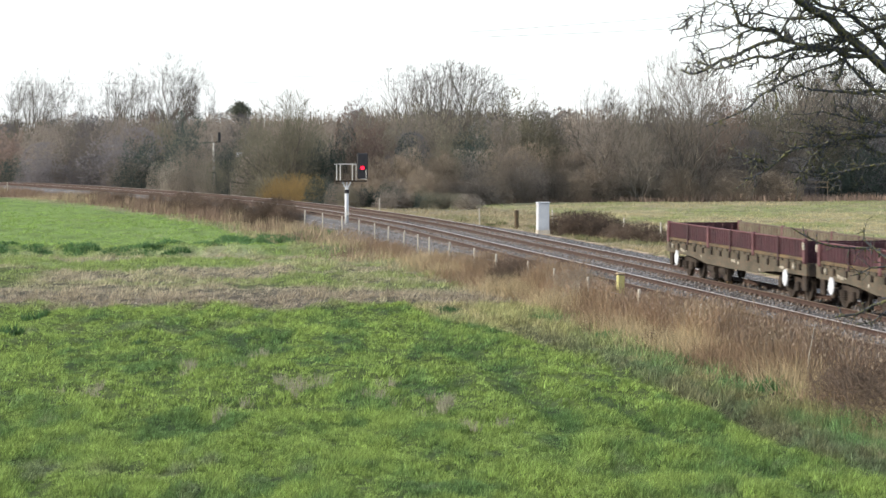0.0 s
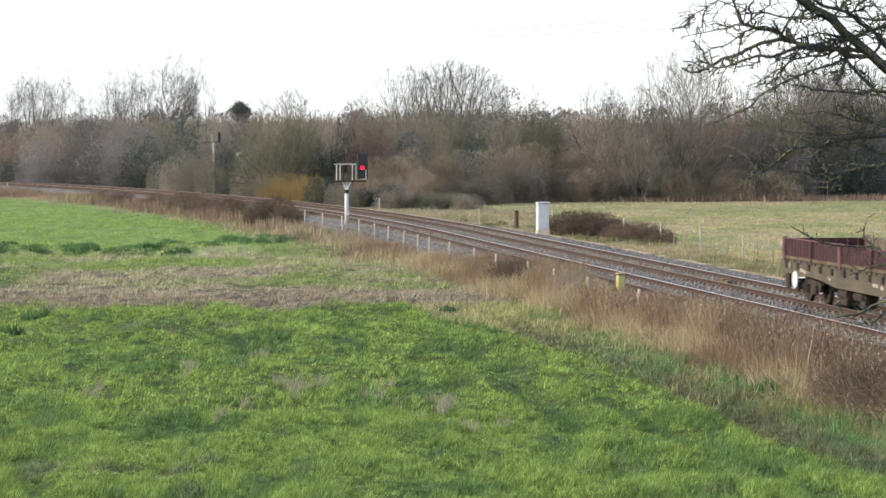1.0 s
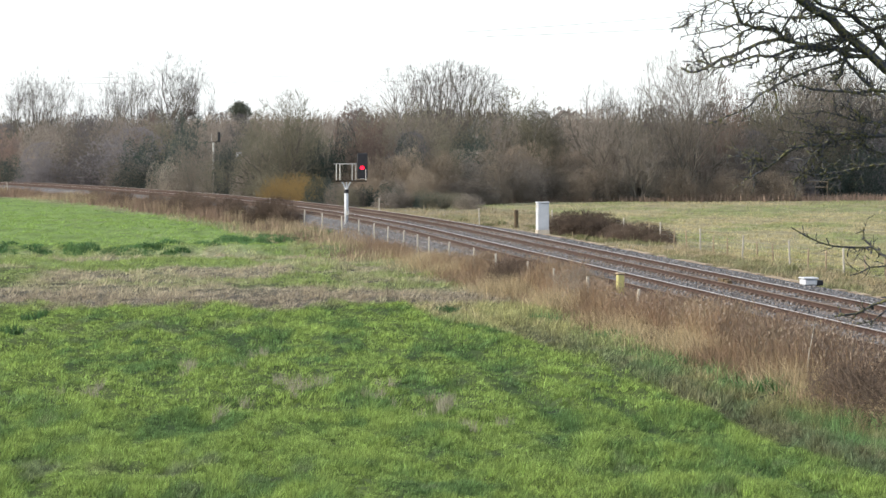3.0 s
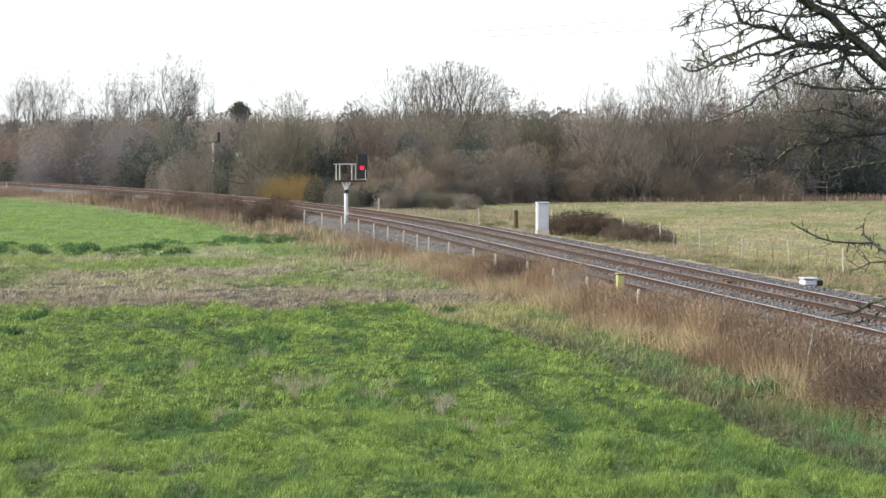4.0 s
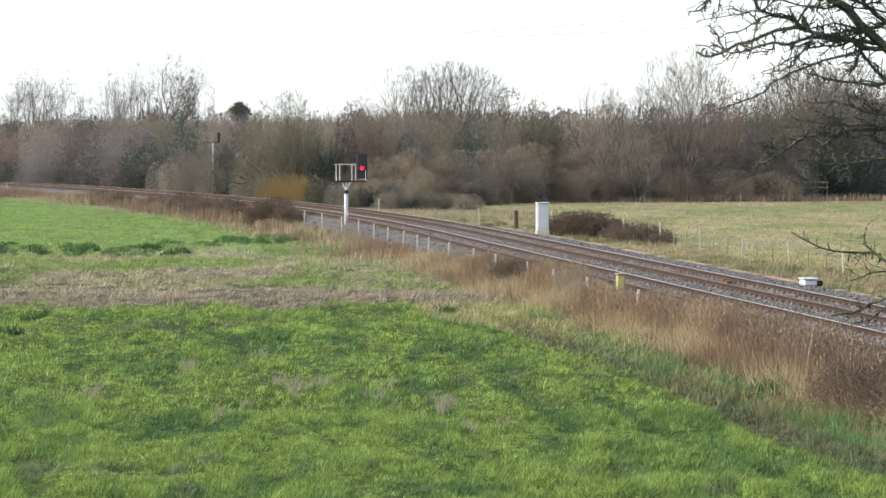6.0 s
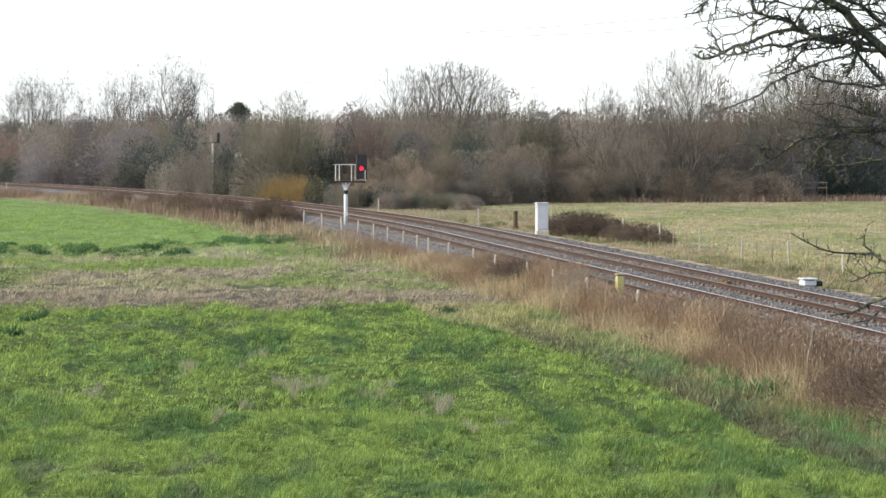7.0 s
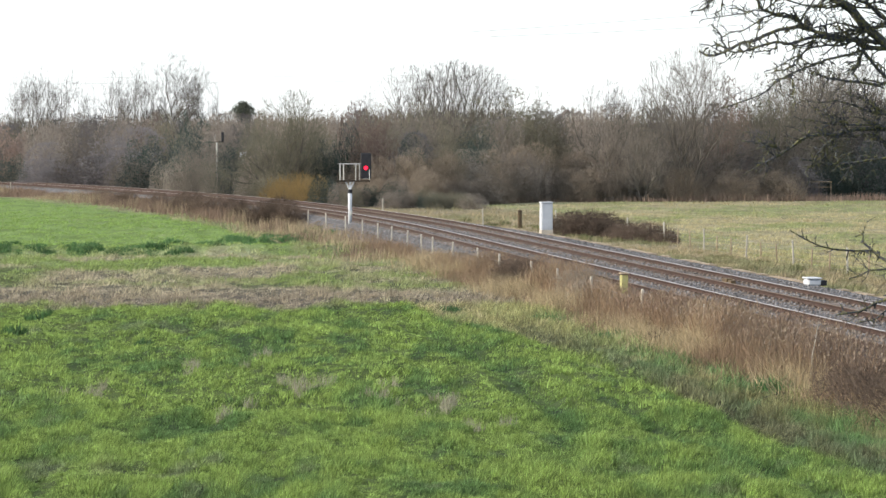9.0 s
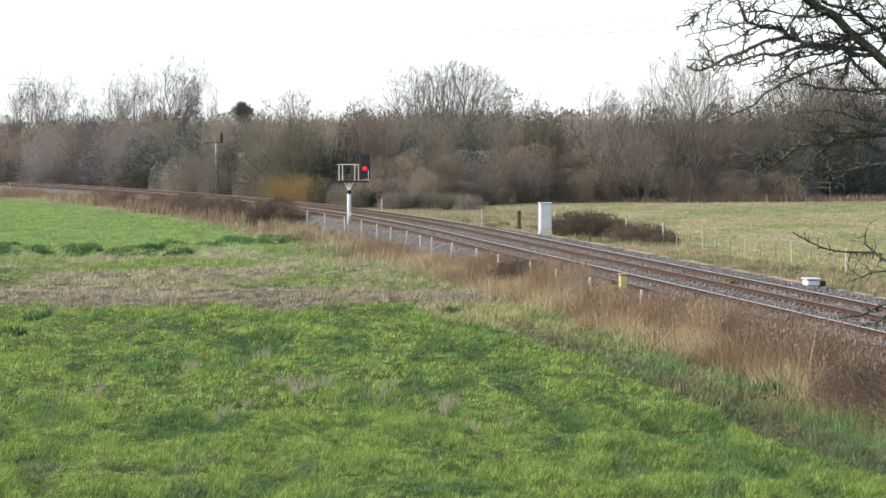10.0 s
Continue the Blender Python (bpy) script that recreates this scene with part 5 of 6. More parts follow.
    # shrubs of the wood: bearings from and to, sight line of the top, how far behind the wood's edge, kind
    for x0, x1, top, back, kind in (
            (-40, 60, 226, 22, GREY_S), (40, 130, 217, 26, BROWN_S), (110, 190, 213, 28, GREY_S), (170, 250, 211, 30, BROWN_S), (230, 300, 214, 30, RED_S), (255, 325, 219, 22, OLIVE_S),
            (290, 372, 219, 14, IVY_S), (355, 425, 217, 40, BROWN_S), (380, 450, 212, 46, GREY_S),
            (-30, 50, 233, 12, RED_S), (30, 112, 240, 13, BROWN_S), (38, 122, 256, 6, GREY_S), (100, 205, 238, 11, BROWN_S), (140, 290, 234, 8, GREY_S), (203, 296, 256, 4, IVY_S),
            (-25, 42, 282, 3, IVY_S), (30, 135, 286, 3, GREY_S), (115, 215, 280, 2, GREY_S), (185, 275, 288, 2, BROWN_S), (262, 305, 292, 1, TAN_S), (285, 330, 284, 1, TAN_S), (310, 360, 276, 2, TAN_S),
            (345, 396, 276, 2, TAN_S), (380, 422, 262, 7, IVY_S), (410, 455, 286, 2, BROWN_S), (438, 482, 292, 1, OLIVE_S), (300, 400, 262, 9, BROWN_S),
            (420, 476, 222, 14, OLIVE_S), (458, 530, 252, 6, OLIVE_S), (492, 542, 280, 1, IVY_S), (530, 590, 236, 8, OLIVE_S), (545, 590, 262, 3, IVY_S), (440, 500, 262, 4, BROWN_S), (500, 570, 250, 6, OLIVE_S),
            (580, 630, 238, 6, IVY_S), (598, 690, 202, 14, RED_S), (615, 675, 242, 6, RED_S), (640, 705, 208, 24, BROWN_S),
            (682, 765, 240, 8, GREY_S), (702, 760, 252, 5, IVY_S), (765, 815, 240, 6, OLIVE_S), (805, 872, 240, 7, IVY_S), (690, 765, 214, 26, BROWN_S), (745, 835, 208, 30, BROWN_S), (815, 890, 200, 22, OLIVE_S),
            (865, 995, 188, 14, OLIVE_S), (845, 925, 216, 9, BROWN_S), (925, 1005, 208, 10, OLIVE_S), (955, 1045, 204, 24, BROWN_S), (545, 612, 207, 46, BROWN_S), (598, 662, 205, 50, GREY_S),
            (1025, 1100, 250, 4, BROWN_S), (1010, 1080, 300, 1, BROWN_S),
            (995, 1070, 200, 20, BROWN_S), (1045, 1122, 190, 16, BROWN_S), (1082, 1180, 212, 2, TAN_S), (1105, 1165, 240, 1, TAN_S), (1160, 1235, 214, 14, BROWN_S), (1150, 1215, 285, 1, TAN_S), (1195, 1265, 240, 9, BROWN_S),
            (1242, 1320, 166, 10, RED_S), (1300, 1392, 180, 13, OLIVE_S), (1288, 1368, 236, 4, GREY_S), (1350, 1425, 192, 9, OLIVE_S), (1366, 1442, 240, 4, BROWN_S), (1400, 1482, 172, 20, BROWN_S), (1448, 1532, 176, 22, GREY_S),
            (1505, 1600, 172, 24, BROWN_S), (1428, 1505, 240, 6, OLIVE_S), (1488, 1585, 262, 3, IVY_S), (1498, 1600, 222, 9, GREY_S), (1440, 1505, 288, 2, IVY_S), (1235, 1305, 280, 2, BROWN_S), (1175, 1245, 296, 1, TAN_S),
            (1315, 1400, 292, 1, BROWN_S), (1385, 1455, 284, 1, GREY_S), (1120, 1200, 198, 24, GREY_S), (1210, 1290, 200, 18, GREY_S), (1395, 1485, 164, 26, OLIVE_S), (1465, 1570, 160, 28, BROWN_S),
            (1165, 1250, 302, -1, SCRUB_S), (1245, 1335, 305, -1, SCRUB_S), (1325, 1415, 306, -1, SCRUB_S), (1040, 1110, 300, 0, SCRUB_S)):
        mid = (x0 + x1) / 2
        shrub(x0, x1, top, float(edge_of_wood(ray_place(mid, 280))) + back, kind)
    # the long bank of brown scrub at the wood's edge
    px = 586.0
    while px < 1080:
        half = rng.uniform(24, 44)
        top = float(np.interp(px, [586, 640, 700, 760, 850, 1080], [312, 298, 283, 275, 272, 262])) + rng.gauss(0, 5)
        for low, back in ((0, rng.uniform(2, 5)), (rng.uniform(24, 46), rng.uniform(-1.5, 1))):
            at = px + rng.uniform(-14, 14)
            shrub(at - half, at + half, top + low, float(edge_of_wood(ray_place(at, 250))) + back, rng.choice((SCRUB_S, SCRUB_S, BROWN_S)))
        px += rng.uniform(22, 34)
    # farther thickets that close the wood
    px = -40.0
    while px < 1640:
        dist = float(edge_of_wood(ray_place(px, 290))) + 66 + rng.uniform(-6, 6)
        shrub(px - 45, px + 45, (220 if px < 480 else 212 if px < 1100 else 192) + rng.gauss(0, 8), dist, rng.choice((BROWN_S, GREY_S, BROWN_S, OLIVE_S)))
        px += rng.uniform(48, 66)
    # low brambles and scrub between the wood and the line
    for px, py, dist, kind in ((478, 300, 249, OLIVE_S), (575, 318, 241, IVY_S), (20, 306, 322, BROWN_S), (1462, 304, 269, IVY_S)):
        shrub(px - 32, px + 32, py, dist, kind)
    px = 600.0
    while px < 832:
        half, dist = rng.uniform(13, 24), 237 - 0.018 * (px - 600) + rng.uniform(-1.5, 2)
        shrub(px - half, px + half, (330 if px < 660 else 341) + rng.gauss(0, 4), dist, rng.choice((OLIVE_S, BROWN_S, OLIVE_S, IVY_S)))
        px += rng.uniform(11, 18)
    for px, py, dist in ((488, 318, 246), (512, 310, 245), (538, 313, 243)):
        x = ray_place(px, dist)
        place(gold, 2.6, x, dist, top_height(py, dist, x) * 1.05, rng.uniform(0, tau))
    # bramble mounds by the line
    mound = thicket("bramble_mound", 500, 1.6, 3.2, MAT_BRAMBLE, "low dark reddish-brown bramble mound in dry grass", 130, 34, 0.012, "bramble", 0.3, 0.15, 0.6, 0.36, 0.008)
    row = [(132 + 3.6 * k + rng.uniform(-1, 1), -7.8 + rng.uniform(-0.5, 0.5), rng.uniform(0.5, 1.9) * (1 - 0.012 * k), rng.uniform(0.8, 1.3)) for k in range(22)] + [(131, -7.4, 2.0, 0.9), (133, -7.9, 1.8, 0.9), (129, -7.2, 1.5, 0.9)]
    for s, u, h, w in ((113.5, 8.5, 1.3, 1.5), (111.5, 8.8, 1.55, 1.5), (109.5, 9.0, 1.5, 1.5), (107, 9.2, 1.2, 1.5), (104.5, 9.6, 0.95, 1.5), (102, 9.8, 1.1, 1.5), (99.5, 10.0, 1.05, 1.5), (97, 10.0, 0.75, 1.4), (109, 7.8, 0.9, 1.4), (101, 8.8, 0.75, 1.4),
                       (53, -6.5, 1.2, 1.0), (50, -6.6, 1.1, 1.0), (51.5, -6.3, 1.3, 1.1), (47, -6.2, 1.0, 1.0), *row):
        x, y, _ = along(s, u)
        o = copy_thing(mound, Matrix.Translation((x, y, z_at(x, y) - 0.1)) @ Matrix.Rotation(rng.uniform(0, tau), 4, "Z"))
        o.scale = (h / 1.6 * w, h / 1.6 * w, h / 1.6)
    tangle = thicket("bramble_tangle", 501, 1.2, 2.0, MAT_BRAMBLE, "tangled reddish bramble stems sprawling from the dead weeds", 90, 10, 0.008, "bramble", 0.34, 0.0, 0.5, 0.5, 0.009)
    for s, u, h, w in ((21.6, -7.6, 0.62, 1.2), (22.6, -7.55, 0.5, 1.0), (5.4, -7.0, 1.0, 1.0), (3.6, -7.4, 1.1, 1.0), (2.0, -7.7, 1.15, 1.1), (0.4, -7.6, 1.2, 1.1), (-1.4, -7.5, 1.2, 1.2), (3.0, -6.9, 1.25, 1.1), (0.8, -6.9, 1.3, 1.1)):
        x, y, _ = along(s, u)
        o = copy_thing(tangle, Matrix.Translation((x, y, z_at(x, y) - 0.05)) @ Matrix.Rotation(rng.uniform(0, tau), 4, "Z"))
        o.scale = (h / 1.2 * w, h / 1.2 * w, h / 1.2)
    for s, u, h in ((42.5, -6.1, 1.15), (40.5, -6.0, 1.25), (38.6, -6.2, 1.0)):
        x, y, _ = along(s, u)
        o = copy_thing(bush[TAN_S, 0], Matrix.Translation((x, y, z_at(x, y))) @ Matrix.Rotation(rng.uniform(0, tau), 4, "Z"))
        o.scale = (1.9 / 6.2, 1.9 / 6.2, h / 6)
        tagged(o, "grey dead spiky bush against the railway fence")
    # the farther wood on the rise, too fine to tell apart
    r2 = np.random.RandomState(12)
    n = 16000
    y = 400 + 170 * r2.rand(n)
    x = (r2.rand(n) * 2 - 1) * (y * 0.175 + 4)
    y = y + np.where(x < -30, 40, 0)
    h = (2.2 + 4.0 * fractal(x, y * 0.3, 9, 3)) * (0.5 + 0.6 * r2.rand(n))
    col = mixed(np.tile(np.array((0.17, 0.145, 0.125)), (n, 1)), np.array((0.22, 0.18, 0.15)), fractal(x + 40, y * 0.3, 12, 2)) * (0.7 + 0.5 * r2.rand(n, 1))
    tagged(blades("far_wood", x, y, h, 0.22, col, MAT_STEM, r2, 0.5, plain=True), "grey-brown leafless wood on the far rise", "woodland", kind="stuff")
    for proto in (*slim, *clump, *fan, *dome, *bush.values(), gold, mound, tangle):
        for o in (*proto.children_recursive, proto):
            bpy.data.objects.remove(o)


# ---------------------------------------------------------------- far off things
def pine(x, y, height):
    """Dark flat-topped pine with tiers of needles."""
    rng = np.random.RandomState(61)
    root = thing("pine_tree", Matrix.Translation((x, y, z_at(x, y))), "dark green spreading pine above the leafless wood", "tree")
    part("trunk", rod(bmesh.new(), (0, 0, -0.3), (0, 0, height * 0.95), 0.3, 0.08, 8), MAT_BARK, root)
    n = 2600
    tier = rng.randint(0, 6, n)
    cz = height * (0.78 + 0.042 * tier)
    rad = height * np.array([0.14, 0.24, 0.27, 0.22, 0.20, 0.10])[tier]
    a, r = rng.rand(n) * tau, np.sqrt(rng.rand(n))
    lobes = 0.7 + 0.3 * np.sin(a * 3 + tier * 1.9)
    px, py = np.cos(a) * r * rad * lobes, np.sin(a) * r * rad * lobes
    col = np.array((0.08, 0.092, 0.07)) * (0.6 + 0.8 * rng.rand(n, 1))
    ob = blades("needles", px, py, np.full(n, 0.34), 0.15, col, MAT_LEAF, rng, 1.6, cz + 0.25 * rng.randn(n), True)
    ob.parent = root


def house(x, y, w, d, h, turn, label):
    """A small far house with a gabled roof and windows."""
    root = thing("house", Matrix.Translation((x, y, z_at(x, y))) @ Matrix.Rotation(turn, 4, "Z"), label, "house", "far houses")
    part("wall", prism(bmesh.new(), [(-w / 2, -1), (w / 2, -1), (w / 2, h), (0, h + w * 0.42), (-w / 2, h)], -d / 2, d / 2), MAT_WALL, root)
    for o in (-1, 1):
        slope = math.atan2(w * 0.42, w / 2)
        bm = box(bmesh.new(), w / 2 / cos(slope) + 0.4, d + 0.5, 0.14, (o * w / 4, 0, h + w * 0.21 + 0.12), 0.02, Matrix.Rotation(o * slope, 3, "Y"))
        part("roof", bm, MAT_ROOF, root)
    part("chimney", box(bmesh.new(), 0.6, 0.6, 1.6, (w * 0.2, 0, h + w * 0.42), 0.04), MAT_CONC, root)
    for xx in (-w / 4, w / 4):
        for zz in (1.5, h - 0.8):
            fr = part("window", box(bmesh.new(), 1.2, 0.08, 1.2, (xx, -d / 2 - 0.03, zz), 0.02), MAT_WHITE, root)
            part("pane", box(bmesh.new(), 1.0, 0.03, 1.0, (xx, -d / 2 - 0.08, zz)), MAT_BLACK, fr)
    return root


def distance():
    x = ray_place(425, 415)
    pine(x, 415, top_height(187, 415, x))
    for px, py, dist, w, turn in ((996, 198, 720, 8.5, 0.1), (1018, 199, 730, 8.0, 0.0), (684, 218, 690, 9, 0.7), (765, 222, 700, 8, -0.3), (404, 226, 800, 8, 0.4)):
        x = ray_place(px, dist)
        house(x, dist, w, 9, max(top_height(py, dist, x) - w * 0.42, 3.0), turn, "far cream house with slate roof above the wood")
    # the next signal down the line, and a white board beside it
    x, y = ray_place(378, 279), 279.0
    s = thing("far_railway_signal", Matrix.Translation((x, y, z_at(x, y))), "distant railway signal on a pale post seen from the side", "railway signal")
    part("post", rod(bmesh.new(), (0, 0, -0.2), (0, 0, 5.5), 0.1, 0.1, 10), MAT_GALV, s)
    part("platform", box(bmesh.new(), 0.85, 0.7, 0.08, (0.25, 0, 5.5), 0.01), MAT_GRIME, s)
    part("head", box(bmesh.new(), 0.26, 0.5, 1.0, (0.58, 0, 6.0), 0.05), MAT_BLACK, s)
    part("handrail", rod(bmesh.new(), (-0.15, -0.33, 5.5), (-0.15, -0.33, 6.3), 0.02), MAT_GALV, s)
    x, y = ray_place(424, 274), 274.0
    hut = thing("lineside_sign", Matrix.Translation((x, y, z_at(x, y))), "small white lineside sign board on a post", "sign")
    part("board", box(bmesh.new(), 0.65, 0.06, 0.45, (0, 0, 4.2), 0.02), MAT_WHITE, hut)
    part("post", rod(bmesh.new(), (0, 0.06, -0.2), (0, 0.06, 4.3), 0.04), MAT_GALV, hut)
    # timber rail fence at the wood's edge
    x, y = ray_place(1443, 265.5), 265.5
    g = thing("rail_fence", Matrix.Translation((x, y, z_at(x, y))), "short weathered timber rail fence at the edge of the wood", "fence")
    for k in (-1.15, 0, 1.15):
        part("post", box(bmesh.new(), 0.08, 0.08, 1.95, (k, 0, 0.85), 0.015), MAT_TIMBER, g)
    for z in (1.25, 1.75):
        part("rail", box(bmesh.new(), 2.5, 0.05, 0.09, (0, -0.064, z), 0.01), MAT_TIMBER, g)
    # overhead power line on far pylons
    line = thing("power_line", Matrix.Identity(4), "thin grey overhead power line on lattice pylons behind the wood", "power line")
    for px, py, dist in ((944, 152, 900), (-700, 130, 860), (2500, -60, 520)):
        x = ray_place(px, dist)
        g0 = z_at(x, dist)
        hgt = EYE + (240 - py) / LENS * dist - g0
        segs = []
        for sx in (-1, 1):
            for sy in (-1, 1):
                segs.append((Vector((x + sx * 2.2, dist + sy * 2.2, g0 - 0.5)), Vector((x + sx * 0.3, dist + sy * 0.3, g0 + hgt)), 0.06, 0.05))
        for k in range(7):
            z0, z1 = g0 + hgt * k / 7, g0 + hgt * (k + 1) / 7
            w0, w1 = 2.2 - 1.9 * k / 7, 2.2 - 1.9 * (k + 1) / 7
            segs.append((Vector((x - w0, dist - w0, z0)), Vector((x + w1, dist - w1, z1)), 0.04, 0.04))
            segs.append((Vector((x + w0, dist - w0, z0)), Vector((x - w1, dist - w1, z1)), 0.04, 0.04))
        for z in (0.98, 0.88, 0.78):
            segs.append((Vector((x - 1.7, dist, g0 + hgt * z)), Vector((x + 1.7, dist, g0 + hgt * z)), 0.05, 0.05))
        prisms("pylon", segs, MAT_GALV, line, 4)
    for a, b, dist, sag in (((-700, 138), (944, 132), 880, 3.0), ((-700, 150), (944, 141), 880, 3.0), ((820, 58), (1680, -14), 420, 2.0), ((860, 66), (1680, 20), 420, 2.0)):
        pts = []
        for k in range(41):
            f = k / 40
            px, py = a[0] + (b[0] - a[0]) * f, a[1] + (b[1] - a[1]) * f
            pts.append(Vector((ray_place(px, dist), dist, EYE + (240 - py) / LENS * dist - sag * 0.8 * f * (1 - f))))
        prisms("cable", [(p, q, 0.026, 0.026) for p, q in zip(pts, pts[1:])], MAT_GRIME, line, 3)


# ---------------------------------------------------------------- branches before the camera
NEAR = 6.0


def near_point(px, py, depth=NEAR):
    return Vector(((px - 784) / LENS * depth, depth, EYE + (240 - py) / LENS * depth))


def limb_path(segs, pts, r0, r1, rng, rough=3.0):
    """A crooked limb through a few points."""
    path = []
    for a, b in zip(pts, pts[1:]):
        n = max(2, int((b - a).length / 0.035))
        for i in range(n):
            path.append(a.lerp(b, i / n) + Vector((rng.gauss(0, 1), rng.gauss(0, 1), rng.gauss(0, 1))) * rough * 0.0008)
    path.append(pts[-1])
    m = len(path) - 1
    for i in range(m):
        segs.append((path[i], path[i + 1], r0 + (r1 - r0) * i / m, r0 + (r1 - r0) * (i + 1) / m))
    return path


def spurs(rng, segs, path, count, length, r):
    """Short crooked side twigs with knobs on a limb."""
    for k in range(count):
        i = rng.randrange(1, len(path) - 1)
        d = (path[i + 1] - path[i - 1]).normalized()
        side = d.orthogonal()
        side.rotate(Matrix.Rotation(rng.random() * tau, 3, d))
        dd = (d * rng.uniform(0.3, 0.9) + side * 0.8 + Vector((0, 0, 0.15))).normalized()
        p, L = path[i], length * rng.uniform(0.3, 1.2)
        n = max(2, int(L / 0.022))
        for j in range(n):
            dd = (dd + Vector((rng.gauss(0, 0.22), rng.gauss(0, 0.22), rng.gauss(0, 0.22)))).normalized()
            q = p + dd * (L / n)
            segs.append((p, q, r * (1 - 0.6 * j / n), r * (1 - 0.6 * (j + 1) / n)))
            if rng.random() < 0.75:
                e = (dd + Vector((rng.gauss(0, 0.7), rng.gauss(0, 0.7), rng.gauss(0, 0.7)))).normalized()
                segs.append((q, q + e * rng.uniform(0.008, 0.03), r * 0.8, r * 0.45))
            p = q


def knobs(rng, segs, path, r0, r1):
    """Short stubby fruiting spurs and swollen nodes all along a limb."""
    m = len(path) - 1
    for i in range(m):
        r = r0 + (r1 - r0) * i / m
        for k in range(2 if r < 0.007 else 1):
            p = path[i].lerp(path[i + 1], rng.random())
            d = (path[i + 1] - path[i]).normalized()
            e = (d * rng.uniform(-0.1, 0.9) + Vector((rng.gauss(0, 0.6), rng.gauss(0, 0.6), rng.gauss(0, 0.6)))).normalized()
            q = p + e * rng.uniform(0.004, 0.014 + 0.3 * r)
            t = max(min(r * 0.6, 0.0024), 0.0009)
            segs.append((p, q, t, t * 0.7))
            if rng.random() < 0.5:
                segs.append((q, q + (e + Vector((rng.gauss(0, 0.5), 0, rng.gauss(0, 0.5)))) * rng.uniform(0.003, 0.01), t * 1.25, t * 0.5))


def side_shoots(rng, segs, path, count):
    """Thin winding shoots that leave a limb and carry spurs of their own."""
    for _ in range(count):
        i = rng.randrange(1, max(2, int(0.75 * len(path)) - 1))
        d = (path[i + 1] - path[i - 1]).normalized()
        d = (d + Vector((rng.gauss(0, 0.5), rng.gauss(0, 0.25), rng.gauss(0.05, 0.5)))).normalized()
        pts, p = [path[i]], path[i]
        for _ in range(rng.randrange(3, 6)):
            d = (d + Vector((rng.gauss(0, 0.3), rng.gauss(0, 0.15), rng.gauss(0, 0.3)))).normalized()
            p = p + d * rng.uniform(0.010, 0.026)
            pts.append(p)
        way = limb_path(segs, pts, 0.0022, 0.0011, rng, 2.0)
        knobs(rng, segs, way, 0.0022, 0.0012)
        spurs(rng, segs, way, 3, 0.025, 0.0011)


def near_tree():
    rng = random.Random(77)
    root = thing("garden_tree", Matrix.Translation((1.75, 6.1, z_at(1.75, 6.1))), "dark leafless tree with crooked knobbly twigs swaying in the wind", "tree")
    base = root.matrix_basis.translation
    segs = []
    limb_path(segs, [Vector((0, 0, -0.3)), Vector((0.05, 0, 3.0)), Vector((0.0, 0, 5.0)), Vector((0.05, 0.05, 7.5))], 0.14, 0.06, rng, 2)
    prisms("trunk", segs, MAT_BRANCH, root, 8)
    out = []
